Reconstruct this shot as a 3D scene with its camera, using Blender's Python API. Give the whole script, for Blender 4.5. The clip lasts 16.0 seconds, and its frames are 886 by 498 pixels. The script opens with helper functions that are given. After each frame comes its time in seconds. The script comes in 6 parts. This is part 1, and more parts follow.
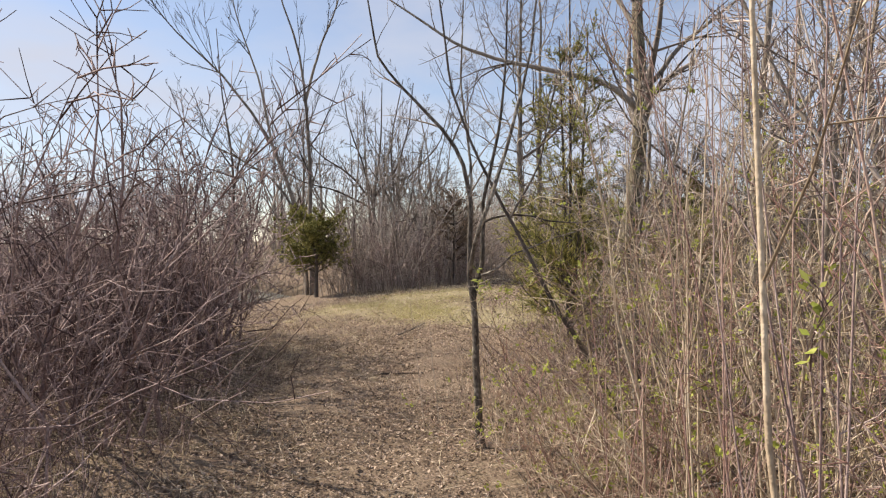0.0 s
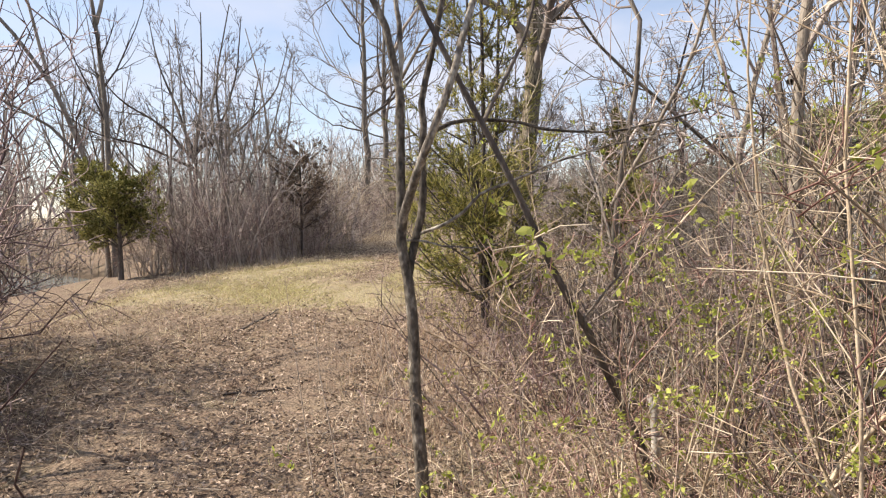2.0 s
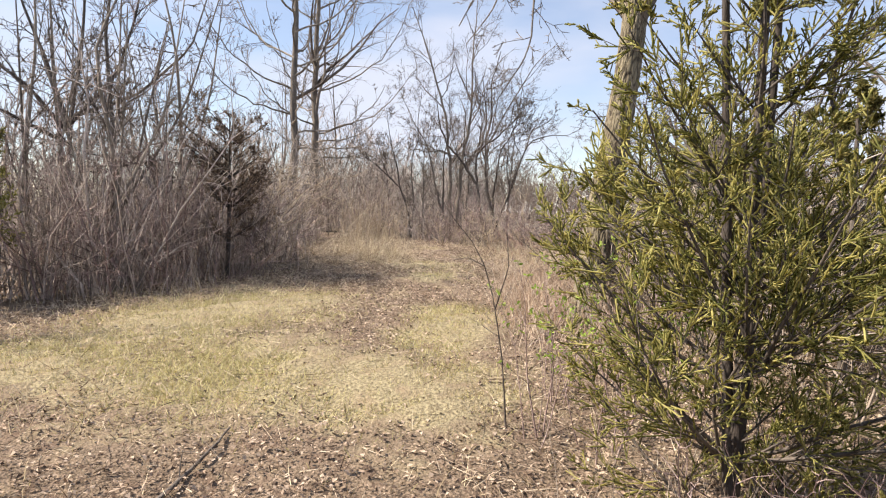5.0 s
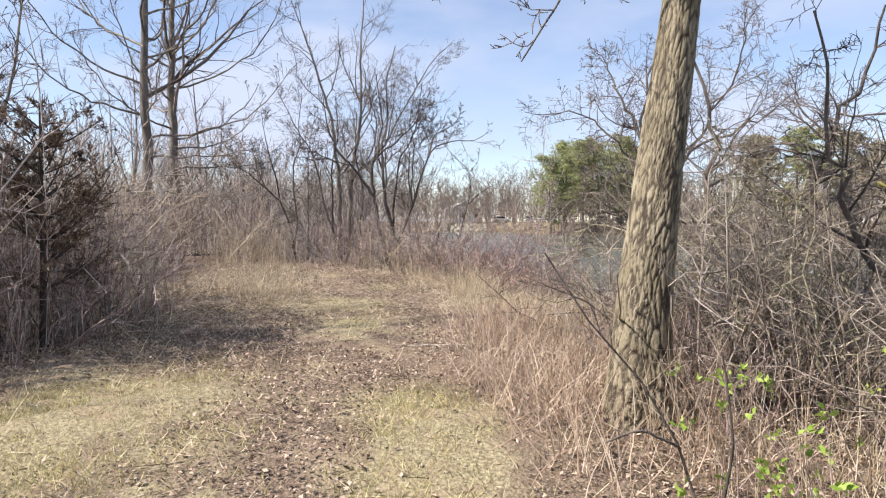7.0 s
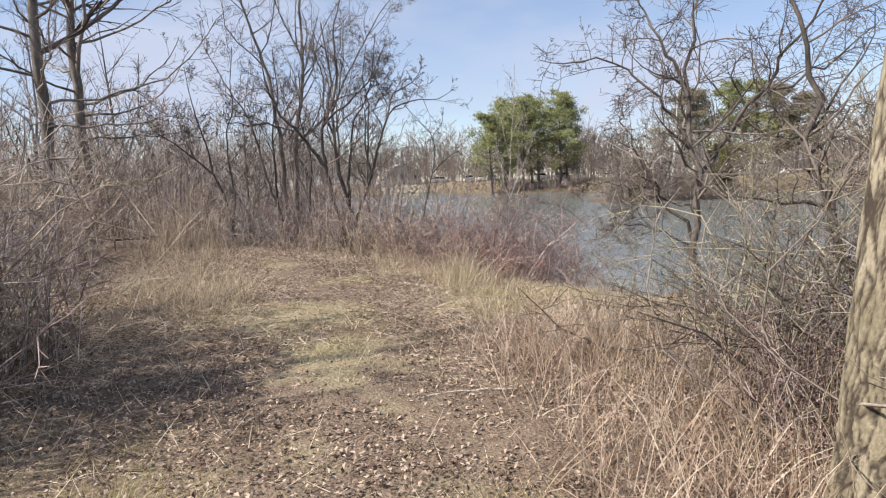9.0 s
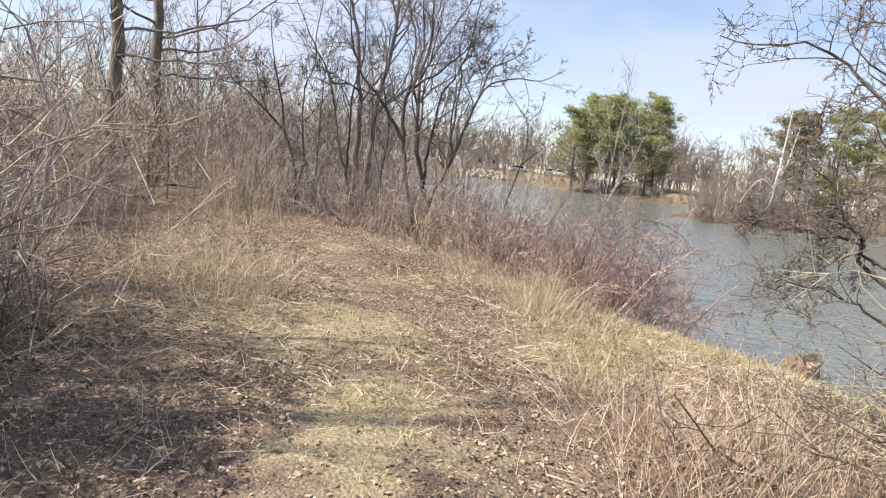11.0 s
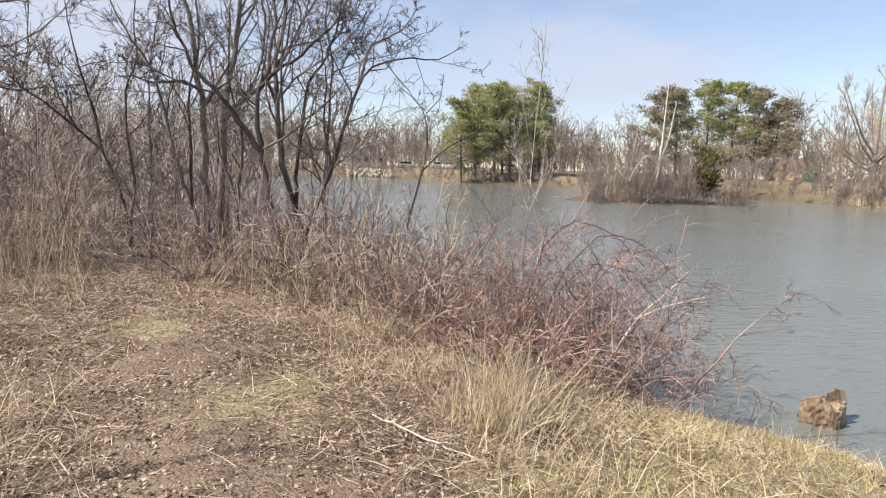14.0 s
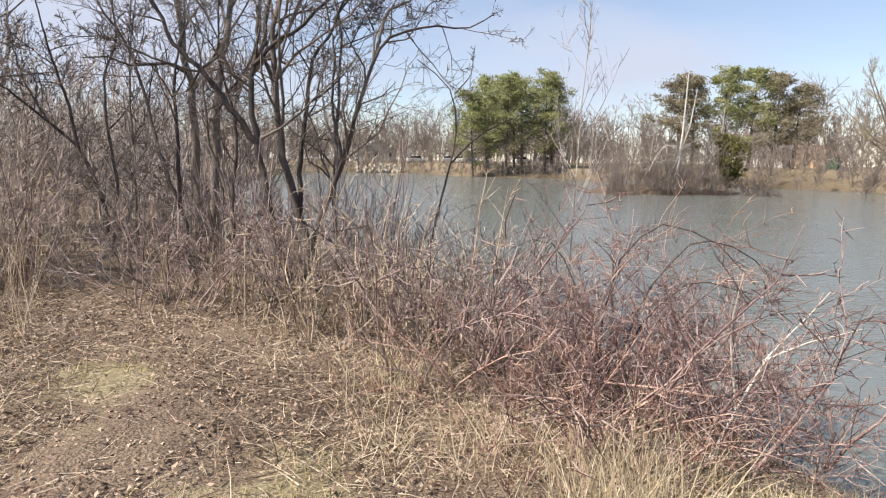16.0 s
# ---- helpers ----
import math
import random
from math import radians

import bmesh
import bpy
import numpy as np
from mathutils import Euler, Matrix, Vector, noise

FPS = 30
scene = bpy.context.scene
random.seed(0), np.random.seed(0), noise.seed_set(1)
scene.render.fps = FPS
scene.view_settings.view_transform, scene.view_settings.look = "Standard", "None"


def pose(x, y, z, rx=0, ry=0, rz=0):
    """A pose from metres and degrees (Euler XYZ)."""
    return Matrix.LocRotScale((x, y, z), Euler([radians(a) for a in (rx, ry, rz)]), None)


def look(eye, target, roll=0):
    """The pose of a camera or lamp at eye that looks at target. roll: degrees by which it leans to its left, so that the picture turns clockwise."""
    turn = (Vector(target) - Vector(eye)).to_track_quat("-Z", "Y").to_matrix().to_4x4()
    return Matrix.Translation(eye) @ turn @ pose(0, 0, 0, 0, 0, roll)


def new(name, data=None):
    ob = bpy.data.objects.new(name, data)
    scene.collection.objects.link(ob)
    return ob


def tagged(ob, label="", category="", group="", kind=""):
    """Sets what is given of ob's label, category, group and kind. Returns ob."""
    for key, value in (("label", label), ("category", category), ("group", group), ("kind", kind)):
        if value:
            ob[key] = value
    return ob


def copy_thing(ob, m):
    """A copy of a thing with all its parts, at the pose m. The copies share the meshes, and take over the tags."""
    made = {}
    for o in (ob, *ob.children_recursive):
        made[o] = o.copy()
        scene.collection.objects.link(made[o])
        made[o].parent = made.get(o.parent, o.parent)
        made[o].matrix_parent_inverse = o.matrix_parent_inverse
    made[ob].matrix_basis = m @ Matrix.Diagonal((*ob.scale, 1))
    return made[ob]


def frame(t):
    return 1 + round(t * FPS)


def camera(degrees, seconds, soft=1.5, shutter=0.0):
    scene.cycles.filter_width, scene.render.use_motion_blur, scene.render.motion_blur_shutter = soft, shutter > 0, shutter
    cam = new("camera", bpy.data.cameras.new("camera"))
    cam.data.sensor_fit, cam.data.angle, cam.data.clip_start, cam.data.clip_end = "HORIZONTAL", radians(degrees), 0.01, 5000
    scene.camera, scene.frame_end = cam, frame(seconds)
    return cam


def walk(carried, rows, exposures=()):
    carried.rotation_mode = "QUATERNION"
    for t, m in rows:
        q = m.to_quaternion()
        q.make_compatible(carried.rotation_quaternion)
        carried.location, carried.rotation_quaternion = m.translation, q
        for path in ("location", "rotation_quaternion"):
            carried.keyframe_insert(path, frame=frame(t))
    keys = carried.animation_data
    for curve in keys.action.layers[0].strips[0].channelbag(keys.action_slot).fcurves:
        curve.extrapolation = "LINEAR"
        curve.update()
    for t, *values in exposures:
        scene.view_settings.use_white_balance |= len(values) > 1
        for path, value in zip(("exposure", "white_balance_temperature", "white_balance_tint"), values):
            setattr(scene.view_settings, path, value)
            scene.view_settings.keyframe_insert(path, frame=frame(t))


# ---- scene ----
cam = camera(71.1, 16.0, soft=1.2)
PATH = [
    (0, (4.471, -5.481, 1.370), (3.363, -3.816, 1.345), -0.3),
    (0.5, (4.064, -5.050, 1.290), (2.980, -3.369, 1.265), 0.1),
    (1, (3.635, -4.656, 1.227), (2.680, -2.899, 1.172), 0.5),
    (1.5, (3.276, -4.223, 1.196), (2.492, -2.385, 1.103), -0.5),
    (2, (2.923, -3.755, 1.192), (2.298, -1.859, 1.069), -1.2),
    (2.5, (2.517, -3.299, 1.197), (1.982, -1.376, 1.075), -1.7),
    (3, (2.151, -2.797, 1.171), (1.641, -0.867, 1.045), -1.6),
    (3.5, (1.714, -2.334, 1.175), (1.214, -0.402, 1.047), -0.9),
    (4, (1.406, -1.934, 1.181), (0.949, 0.009, 1.055), 0.1),
    (4.2, (1.257, -1.744, 1.222), (0.815, 0.202, 1.095), 0.8),
    (6.3, (-0.193, 0.672, 1.428), (-0.188, 2.669, 1.326), 1.2),
    (6.5, (-0.226, 0.879, 1.429), (-0.183, 2.876, 1.333), 1.2),
    (7, (-0.324, 1.423, 1.559), (-0.227, 3.419, 1.471), 0.3),
    (7.5, (-0.459, 1.909, 1.632), (-0.247, 3.896, 1.533), -0.6),
    (8, (-0.523, 2.391, 1.651), (-0.233, 4.365, 1.521), -0.6),
    (8.5, (-0.692, 2.856, 1.746), (-0.386, 4.823, 1.554), -1.1),
    (9, (-0.840, 3.291, 1.802), (-0.548, 5.258, 1.585), -1.6),
    (9.2, (-0.892, 3.468, 1.779), (-0.654, 5.442, 1.563), -1.4),
    (11.3, (-0.803, 5.300, 1.896), (-0.681, 7.275, 1.605), 8.1),
    (11.5, (-0.767, 5.509, 1.893), (-0.579, 7.478, 1.599), 8.6),
    (12, (-0.743, 6.072, 1.924), (-0.531, 8.038, 1.624), 9.1),
    (12.5, (-0.753, 6.603, 1.934), (-0.498, 8.562, 1.626), 8.7),
    (13, (-0.659, 7.132, 1.951), (-0.343, 9.086, 1.661), 7.9),
    (13.5, (-0.653, 7.616, 2.024), (-0.305, 9.566, 1.749), 5.2),
    (14, (-0.615, 8.054, 2.071), (-0.198, 9.992, 1.807), 1.9),
    (14.5, (-0.629, 8.543, 2.037), (-0.204, 10.480, 1.775), 1.4),
    (15, (-0.691, 9.037, 2.023), (-0.294, 10.977, 1.746), 0.7),
    (15.5, (-0.638, 9.410, 2.015), (-0.245, 11.353, 1.746), 0.5),
    (16, (-0.583, 9.701, 2.026), (-0.199, 11.643, 1.743), 0.9),
]
walk(cam, [(t, look(eye, target, roll)) for t, eye, target, roll in PATH], exposures=[(s, e + .04, k, 16) for s, e, k in ((0, .36, 7080), (1, .45, 6980), (2, .68, 7010), (3, .77, 7000), (4, .72, 6980), (6.5, .68, 6790), (7, .62, 6440), (7.5, .46, 6300), (8, .38, 6400), (9, .34, 6430), (11.5, .70, 6640), (13, .72, 6640), (13.5, .64, 6640), (14, .44, 6700), (16, .43, 6700))])

# ---- light ----
SUN = Vector((-0.96, -0.2, 1.0)).normalized()
world = bpy.data.worlds.new("sky")
scene.world = world
world.use_nodes = True
wn, wl = world.node_tree.nodes, world.node_tree.links
wn.clear()
sky = wn.new("ShaderNodeTexSky")
sky.sky_type, sky.sun_disc = "NISHITA", False
sky.sun_elevation = math.asin(SUN.z)
sky.sun_rotation = math.atan2(SUN.x, SUN.y)
sky.air_density, sky.dust_density, sky.ozone_density = 1.0, 0.2, 2.0
bg = wn.new("ShaderNodeBackground")
bg.inputs["Strength"].default_value = 0.12
veil = wn.new("ShaderNodeMix")
veil.data_type = "RGBA"
co = wn.new("ShaderNodeTexCoord")
mp = wn.new("ShaderNodeMapping")
mp.inputs["Scale"].default_value = (1.0, 1.0, 3.0)
cl = wn.new("ShaderNodeTexNoise")
cl.inputs["Scale"].default_value, cl.inputs["Detail"].default_value = 1.9, 6
cr = wn.new("ShaderNodeMapRange")
cr.inputs[1].default_value, cr.inputs[2].default_value = 0.44, 0.64
cr.inputs[3].default_value, cr.inputs[4].default_value = 0.22, 0.9
wl.new(co.outputs["Generated"], mp.inputs["Vector"])
wl.new(mp.outputs["Vector"], cl.inputs["Vector"])
wl.new(cl.outputs["Fac"], cr.inputs[0])
wl.new(cr.outputs[0], veil.inputs["Factor"])
wl.new(sky.outputs["Color"], veil.inputs["A"])
veil.inputs["B"].default_value = (3.95, 4.45, 5.35, 1)
wl.new(veil.outputs["Result"], bg.inputs["Color"])
wl.new(bg.outputs["Background"], wn.new("ShaderNodeOutputWorld").inputs["Surface"])
sun = new("sun", bpy.data.lights.new("sun", "SUN"))
sun.data.energy, sun.data.angle, sun.data.color = 5.6, radians(0.6), (1.0, 0.94, 0.815)
sun.matrix_world = look(SUN * 50, (0, 0, 0))


# ---- materials ----
def material(name, tones, scale=8.0, rough=0.85, bump=0.3, fine=60.0, stretch=(1, 1, 1), vary=0.25, island=False, spec=0.25, thin=0.0):
    """A mottled surface: two or three tones mixed by coarse and fine noise, with relief and a change from piece to piece."""
    m = bpy.data.materials.new(name)
    m.use_nodes = True
    n, l = m.node_tree.nodes, m.node_tree.links
    b = n["Principled BSDF"]
    b.inputs["Roughness"].default_value = rough
    b.inputs["Specular IOR Level"].default_value = spec
    tc, mapped = n.new("ShaderNodeTexCoord"), n.new("ShaderNodeMapping")
    mapped.inputs["Scale"].default_value = stretch
    l.new(tc.outputs["Object"], mapped.inputs["Vector"])
    coarse, grain = n.new("ShaderNodeTexNoise"), n.new("ShaderNodeTexNoise")
    coarse.inputs["Scale"].default_value, coarse.inputs["Detail"].default_value = scale, 5
    grain.inputs["Scale"].default_value, grain.inputs["Detail"].default_value = fine, 3
    l.new(mapped.outputs["Vector"], coarse.inputs["Vector"])
    l.new(mapped.outputs["Vector"], grain.inputs["Vector"])
    ramp = n.new("ShaderNodeValToRGB")
    ramp.color_ramp.elements[0].position, ramp.color_ramp.elements[1].position = 0.34, 0.66
    ramp.color_ramp.elements[0].color, ramp.color_ramp.elements[1].color = (*tones[0], 1), (*tones[-1], 1)
    if len(tones) == 3:
        ramp.color_ramp.elements.new(0.5).color = (*tones[1], 1)
    info = n.new("ShaderNodeNewGeometry") if island else n.new("ShaderNodeObjectInfo")
    shift = n.new("ShaderNodeMath")
    shift.operation, shift.inputs[1].default_value, shift.inputs[2].default_value = "MULTIPLY_ADD", vary, -vary / 2
    l.new(info.outputs["Random Per Island" if island else "Random"], shift.inputs[0])
    add, blend = n.new("ShaderNodeMath"), n.new("ShaderNodeMix")
    blend.inputs["Factor"].default_value = 0.35
    l.new(coarse.outputs["Fac"], blend.inputs["A"])
    l.new(grain.outputs["Fac"], blend.inputs["B"])
    l.new(blend.outputs["Result"], add.inputs[0])
    l.new(shift.outputs[0], add.inputs[1])
    l.new(add.outputs[0], ramp.inputs["Fac"])
    l.new(ramp.outputs["Color"], b.inputs["Base Color"])
    if bump:
        relief = n.new("ShaderNodeBump")
        relief.inputs["Strength"].default_value, relief.inputs["Distance"].default_value = bump, 0.02
        l.new(grain.outputs["Fac"], relief.inputs["Height"])
        l.new(relief.outputs["Normal"], b.inputs["Normal"])
    if thin:
        glow = n.new("ShaderNodeBsdfTranslucent")
        l.new(ramp.outputs["Color"], glow.inputs["Color"])
        both = n.new("ShaderNodeMixShader")
        both.inputs["Fac"].default_value = thin
        l.new(b.outputs["BSDF"], both.inputs[1])
        l.new(glow.outputs["BSDF"], both.inputs[2])
        l.new(both.outputs["Shader"], n["Material Output"].inputs["Surface"])
    return m


TWIG_PURPLE = material("purple_brown_twigs", ((.12, .08, .076), (.275, .20, .187), (.48, .38, .35)), 3, vary=.5, island=True)
TWIG_PLUM = material("plum_brown_twigs", ((.085, .057, .055), (.22, .155, .146), (.45, .35, .325)), 3, vary=.6, island=True)
TWIG_GREY = material("grey_brown_twigs", ((.15, .125, .10), (.27, .225, .185), (.43, .365, .31)), 3, vary=.7, island=True)
TWIG_TAN = material("tan_stems", ((.25, .19, .13), (.435, .345, .245), (.63, .535, .41)), 3, vary=.55, island=True)
TWIG_RED = material("reddish_twigs", ((.19, .10, .085), (.37, .235, .195), (.57, .43, .355)), 3, vary=.5, island=True)
TWIG_ASH = material("ash_grey_twigs", ((.165, .138, .122), (.355, .302, .268), (.58, .505, .455)), 3, vary=.7, island=True)
TWIG_MAUVE = material("mauve_twigs", ((.12, .075, .07), (.26, .175, .165), (.46, .36, .33)), 3, vary=.6, island=True)
TWIG_DARK = material("dark_twigs", ((.075, .06, .05), (.15, .125, .108), (.26, .22, .19)), 3, vary=.4, island=True)
TWIG_OLIVE = material("lichened_twigs", ((.13, .12, .08), (.27, .25, .17), (.46, .42, .30)), 3, vary=.6, island=True)
TWIG_FAR = material("distant_twigs", ((.16, .13, .11), (.24, .20, .172), (.33, .283, .248)), 1, bump=0, vary=.3)
BARK_GREY = material("grey_bark", ((.11, .095, .08), (.21, .18, .15), (.34, .30, .25)), 9, bump=.6, stretch=(1, 1, .3))
BARK_DARK = material("dark_bark", ((.055, .045, .04), (.10, .085, .075), (.17, .145, .125)), 9, bump=.6, stretch=(1, 1, .3))
BARK_SAPLING = material("lichen_grey_bark", ((.05, .043, .036), (.15, .13, .108), (.45, .42, .36)), 15, bump=.6, stretch=(1, 1, .5))
BARK_PALE = material("pale_bark", ((.34, .31, .27), (.48, .45, .40), (.60, .57, .52)), 5, bump=.3)
CEDAR_GREEN = material("cedar_foliage", ((.18, .187, .055), (.37, .36, .115), (.60, .55, .215)), 2.5, bump=0, vary=.6, island=True, thin=.45)
CEDAR_DARK = material("dark_cedar_foliage", ((.09, .09, .03), (.18, .17, .06), (.32, .28, .11)), 2.5, bump=0, vary=.5, island=True, thin=.3)
CEDAR_BROWN = material("browned_cedar_foliage", ((.10, .07, .055), (.19, .138, .10), (.31, .235, .17)), 2.5, bump=0, vary=.5, island=True, thin=.2)
CEDAR_OLIVE = material("olive_cedar_foliage", ((.10, .105, .03), (.22, .215, .07), (.38, .35, .13)), 2.5, bump=0, vary=.6, island=True, thin=.2)
PINE_GREEN = material("pine_needles", ((.205, .23, .105), (.34, .365, .17), (.49, .50, .265)), .5, bump=0, vary=.4, island=True, thin=.5)
PINE_BROWN = material("thinning_needles", ((.24, .215, .15), (.34, .305, .215), (.45, .405, .295)), .5, bump=0, vary=.4, island=True, thin=.5)
BUD_GREEN = material("yellow_green_buds", ((.22, .26, .05), (.35, .39, .08), (.50, .53, .15)), 4, bump=0, vary=.4, island=True, thin=.35)
GRASS_DRY = material("dry_grass", ((.40, .32, .21), (.58, .485, .33), (.76, .67, .49)), 1.2, bump=0, vary=.5, island=True, thin=.3)
GRASS_SHORT = material("yellow_green_turf", ((.32, .285, .135), (.48, .44, .22), (.64, .585, .335)), 1.2, bump=0, vary=.5, island=True, thin=.3)
GRASS_REDDISH = material("russet_grass", ((.36, .26, .19), (.51, .395, .30), (.66, .55, .44)), 1.2, bump=0, vary=.5, island=True, thin=.3)
LEAF = material("fallen_leaf", ((.095, .066, .05), (.29, .21, .156), (.52, .41, .32)), 1.5, bump=0, vary=.7, island=True, thin=.1)

STRAW_BROWN = material("matted_straw", ((.12, .085, .062), (.34, .262, .192), (.66, .56, .43)), 1.2, bump=0, vary=.6, island=True, thin=.15)
LEAF_GREEN = material("fresh_leaf", ((.17, .28, .04), (.28, .40, .07), (.42, .53, .14)), 4, bump=0, vary=.4, island=True, thin=.35)
STUMP_WOOD = material("weathered_wood", ((.10, .065, .045), (.27, .20, .14), (.46, .38, .28)), 6, bump=.8, fine=30, stretch=(1, 1, .35))
WILLOW_TWIG = material("yellowish_twigs", ((.26, .21, .13), (.37, .31, .20), (.48, .41, .28)), 1, bump=0, vary=.3)

PALE_ROCK = material("pale_limestone", ((.30, .265, .20), (.41, .375, .295), (.52, .48, .39)), 3, bump=.6, vary=.4)
WHITE_PAINT = material("white_paint", ((.66, .66, .64), (.78, .78, .76)), 2, rough=.5, bump=0, vary=.05)
TAN_WALL = material("tan_siding", ((.42, .30, .19), (.52, .38, .25)), 2, bump=.1)
ROOF_GREY = material("grey_shingle", ((.24, .24, .24), (.36, .35, .34)), 4, bump=.3)
ROOF_BROWN = material("brown_shingle", ((.16, .11, .08), (.24, .17, .12)), 4, bump=.3)
GREEN_PAINT = material("green_paint", ((.05, .09, .06), (.08, .13, .085)), 3, rough=.5, bump=0)
CAR_GREY = material("grey_car_paint", ((.22, .23, .24), (.27, .28, .29)), 2, rough=.25, bump=0, spec=.6)
CAR_BLUE = material("blue_car_paint", ((.08, .13, .22), (.11, .17, .27)), 2, rough=.25, bump=0, spec=.6)
CAR_GLASS = material("dark_glass", ((.015, .018, .02), (.03, .034, .038)), 2, rough=.06, bump=0, spec=.6)
TYRE = material("tyre_rubber", ((.02, .02, .02), (.035, .035, .035)), 9, bump=.2)
CHROME = material("galvanised_metal", ((.42, .43, .44), (.55, .56, .57)), 6, rough=.35, bump=0, spec=.6)


def furrowed_bark():
    m = material("furrowed_bark", ((.11, .094, .062), (.215, .184, .122), (.345, .30, .215)), 7, bump=.5, fine=90, stretch=(1, 1, .4))
    n, l = m.node_tree.nodes, m.node_tree.links
    b = n["Principled BSDF"]
    tint = b.inputs["Base Color"].links[0].from_socket
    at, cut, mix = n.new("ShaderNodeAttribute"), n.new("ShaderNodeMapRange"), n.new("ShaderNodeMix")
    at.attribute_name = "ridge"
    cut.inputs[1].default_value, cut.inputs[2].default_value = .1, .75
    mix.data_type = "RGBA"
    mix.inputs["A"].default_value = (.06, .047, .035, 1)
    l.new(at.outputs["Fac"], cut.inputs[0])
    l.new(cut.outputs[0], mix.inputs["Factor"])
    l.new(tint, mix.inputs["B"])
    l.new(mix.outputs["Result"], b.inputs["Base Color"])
    return m


BARK_FURROWED = furrowed_bark()


def ground_material():
    m = bpy.data.materials.new("leaf_litter_and_turf")
    m.use_nodes = True
    n, l = m.node_tree.nodes, m.node_tree.links
    b = n["Principled BSDF"]
    b.inputs["Roughness"].default_value, b.inputs["Specular IOR Level"].default_value = 0.95, 0.1
    tc = n.new("ShaderNodeTexCoord")

    def noisy(scale, detail, lo, hi):
        t, r = n.new("ShaderNodeTexNoise"), n.new("ShaderNodeMapRange")
        t.inputs["Scale"].default_value, t.inputs["Detail"].default_value = scale, detail
        r.inputs[1].default_value, r.inputs[2].default_value = lo, hi
        l.new(tc.outputs["Object"], t.inputs["Vector"])
        l.new(t.outputs["Fac"], r.inputs[0])
        return r.outputs[0]

    def mixed(f, a, c):
        x = n.new("ShaderNodeMix")
        x.data_type = "RGBA"
        l.new(f, x.inputs["Factor"])
        for v, s in ((a, "A"), (c, "B")):
            if isinstance(v, tuple):
                x.inputs[s].default_value = (*v, 1)
            else:
                l.new(v, x.inputs[s])
        return x.outputs["Result"]

    litter = mixed(noisy(70, 5, .36, .64), (.065, .049, .037), (.30, .228, .17))
    litter = mixed(noisy(3.0, 4, .45, .9), litter, (.27, .21, .15))
    litter = mixed(noisy(9.0, 5, .52, .72), litter, (.15, .105, .08))
    turf = mixed(noisy(40, 4, .35, .65), (.17, .14, .09), (.38, .33, .21))
    turf = mixed(noisy(5.0, 5, .5, .75), turf, (.29, .225, .15))
    at = n.new("ShaderNodeAttribute")
    at.attribute_name = "turf"
    edge = n.new("ShaderNodeMath")
    edge.operation = "MULTIPLY_ADD"
    edge.inputs[1].default_value = .9
    l.new(noisy(2.2, 5, .3, .7), edge.inputs[0])
    l.new(at.outputs["Fac"], edge.inputs[2])
    cut = n.new("ShaderNodeMapRange")
    cut.inputs[1].default_value, cut.inputs[2].default_value = .65, 1.15
    l.new(edge.outputs[0], cut.inputs[0])
    wet = n.new("ShaderNodeAttribute")
    wet.attribute_name = "wet"
    l.new(mixed(wet.outputs["Fac"], mixed(cut.outputs[0], litter, turf), (.085, .065, .045)), b.inputs["Base Color"])
    relief = n.new("ShaderNodeBump")
    relief.inputs["Strength"].default_value, relief.inputs["Distance"].default_value = .8, .03
    l.new(noisy(45, 5, 0, 1), relief.inputs["Height"])
    l.new(relief.outputs["Normal"], b.inputs["Normal"])
    return m


def water_material():
    m = bpy.data.materials.new("pond_water")
    m.use_nodes = True
    n, l = m.node_tree.nodes, m.node_tree.links
    b = n["Principled BSDF"]
    b.inputs["Base Color"].default_value = (.15, .165, .15, 1)
    b.inputs["Roughness"].default_value, b.inputs["IOR"].default_value = .12, 1.33
    tc, mp = n.new("ShaderNodeTexCoord"), n.new("ShaderNodeMapping")
    mp.inputs["Scale"].default_value, mp.inputs["Rotation"].default_value = (1.0, 3.2, 1), (0, 0, radians(-20))
    l.new(tc.outputs["Object"], mp.inputs["Vector"])
    fine, wide, heave = n.new("ShaderNodeTexNoise"), n.new("ShaderNodeTexNoise"), n.new("ShaderNodeMath")
    fine.inputs["Scale"].default_value, fine.inputs["Detail"].default_value = 2.6, 4
    wide.inputs["Scale"].default_value, wide.inputs["Detail"].default_value = .16, 3
    heave.operation = "MULTIPLY"
    l.new(mp.outputs["Vector"], fine.inputs["Vector"])
    l.new(tc.outputs["Object"], wide.inputs["Vector"])
    l.new(fine.outputs["Fac"], heave.inputs[0])
    l.new(wide.outputs["Fac"], heave.inputs[1])
    relief = n.new("ShaderNodeBump")
    relief.inputs["Strength"].default_value, relief.inputs["Distance"].default_value = .8, .075
    l.new(heave.outputs[0], relief.inputs["Height"])
    l.new(relief.outputs["Normal"], b.inputs["Normal"])
    return m


# ---- mesh helpers ----
def mesh_from(name, verts, faces, material, smooth=True):
    """A mesh from an array of points and an array of faces, all triangles or all quads."""
    verts, faces = np.asarray(verts, np.float32), np.asarray(faces, np.int32)
    me = bpy.data.meshes.new(name)
    k = faces.shape[1]
    me.vertices.add(len(verts))
    me.vertices.foreach_set("co", verts.ravel())
    me.loops.add(faces.size)
    me.loops.foreach_set("vertex_index", faces.ravel())
    me.polygons.add(len(faces))
    me.polygons.foreach_set("loop_start", np.arange(0, faces.size, k, dtype=np.int32))
    me.polygons.foreach_set("use_smooth", np.full(len(faces), smooth))
    me.update(calc_edges=True)
    me.materials.append(material)
    return me


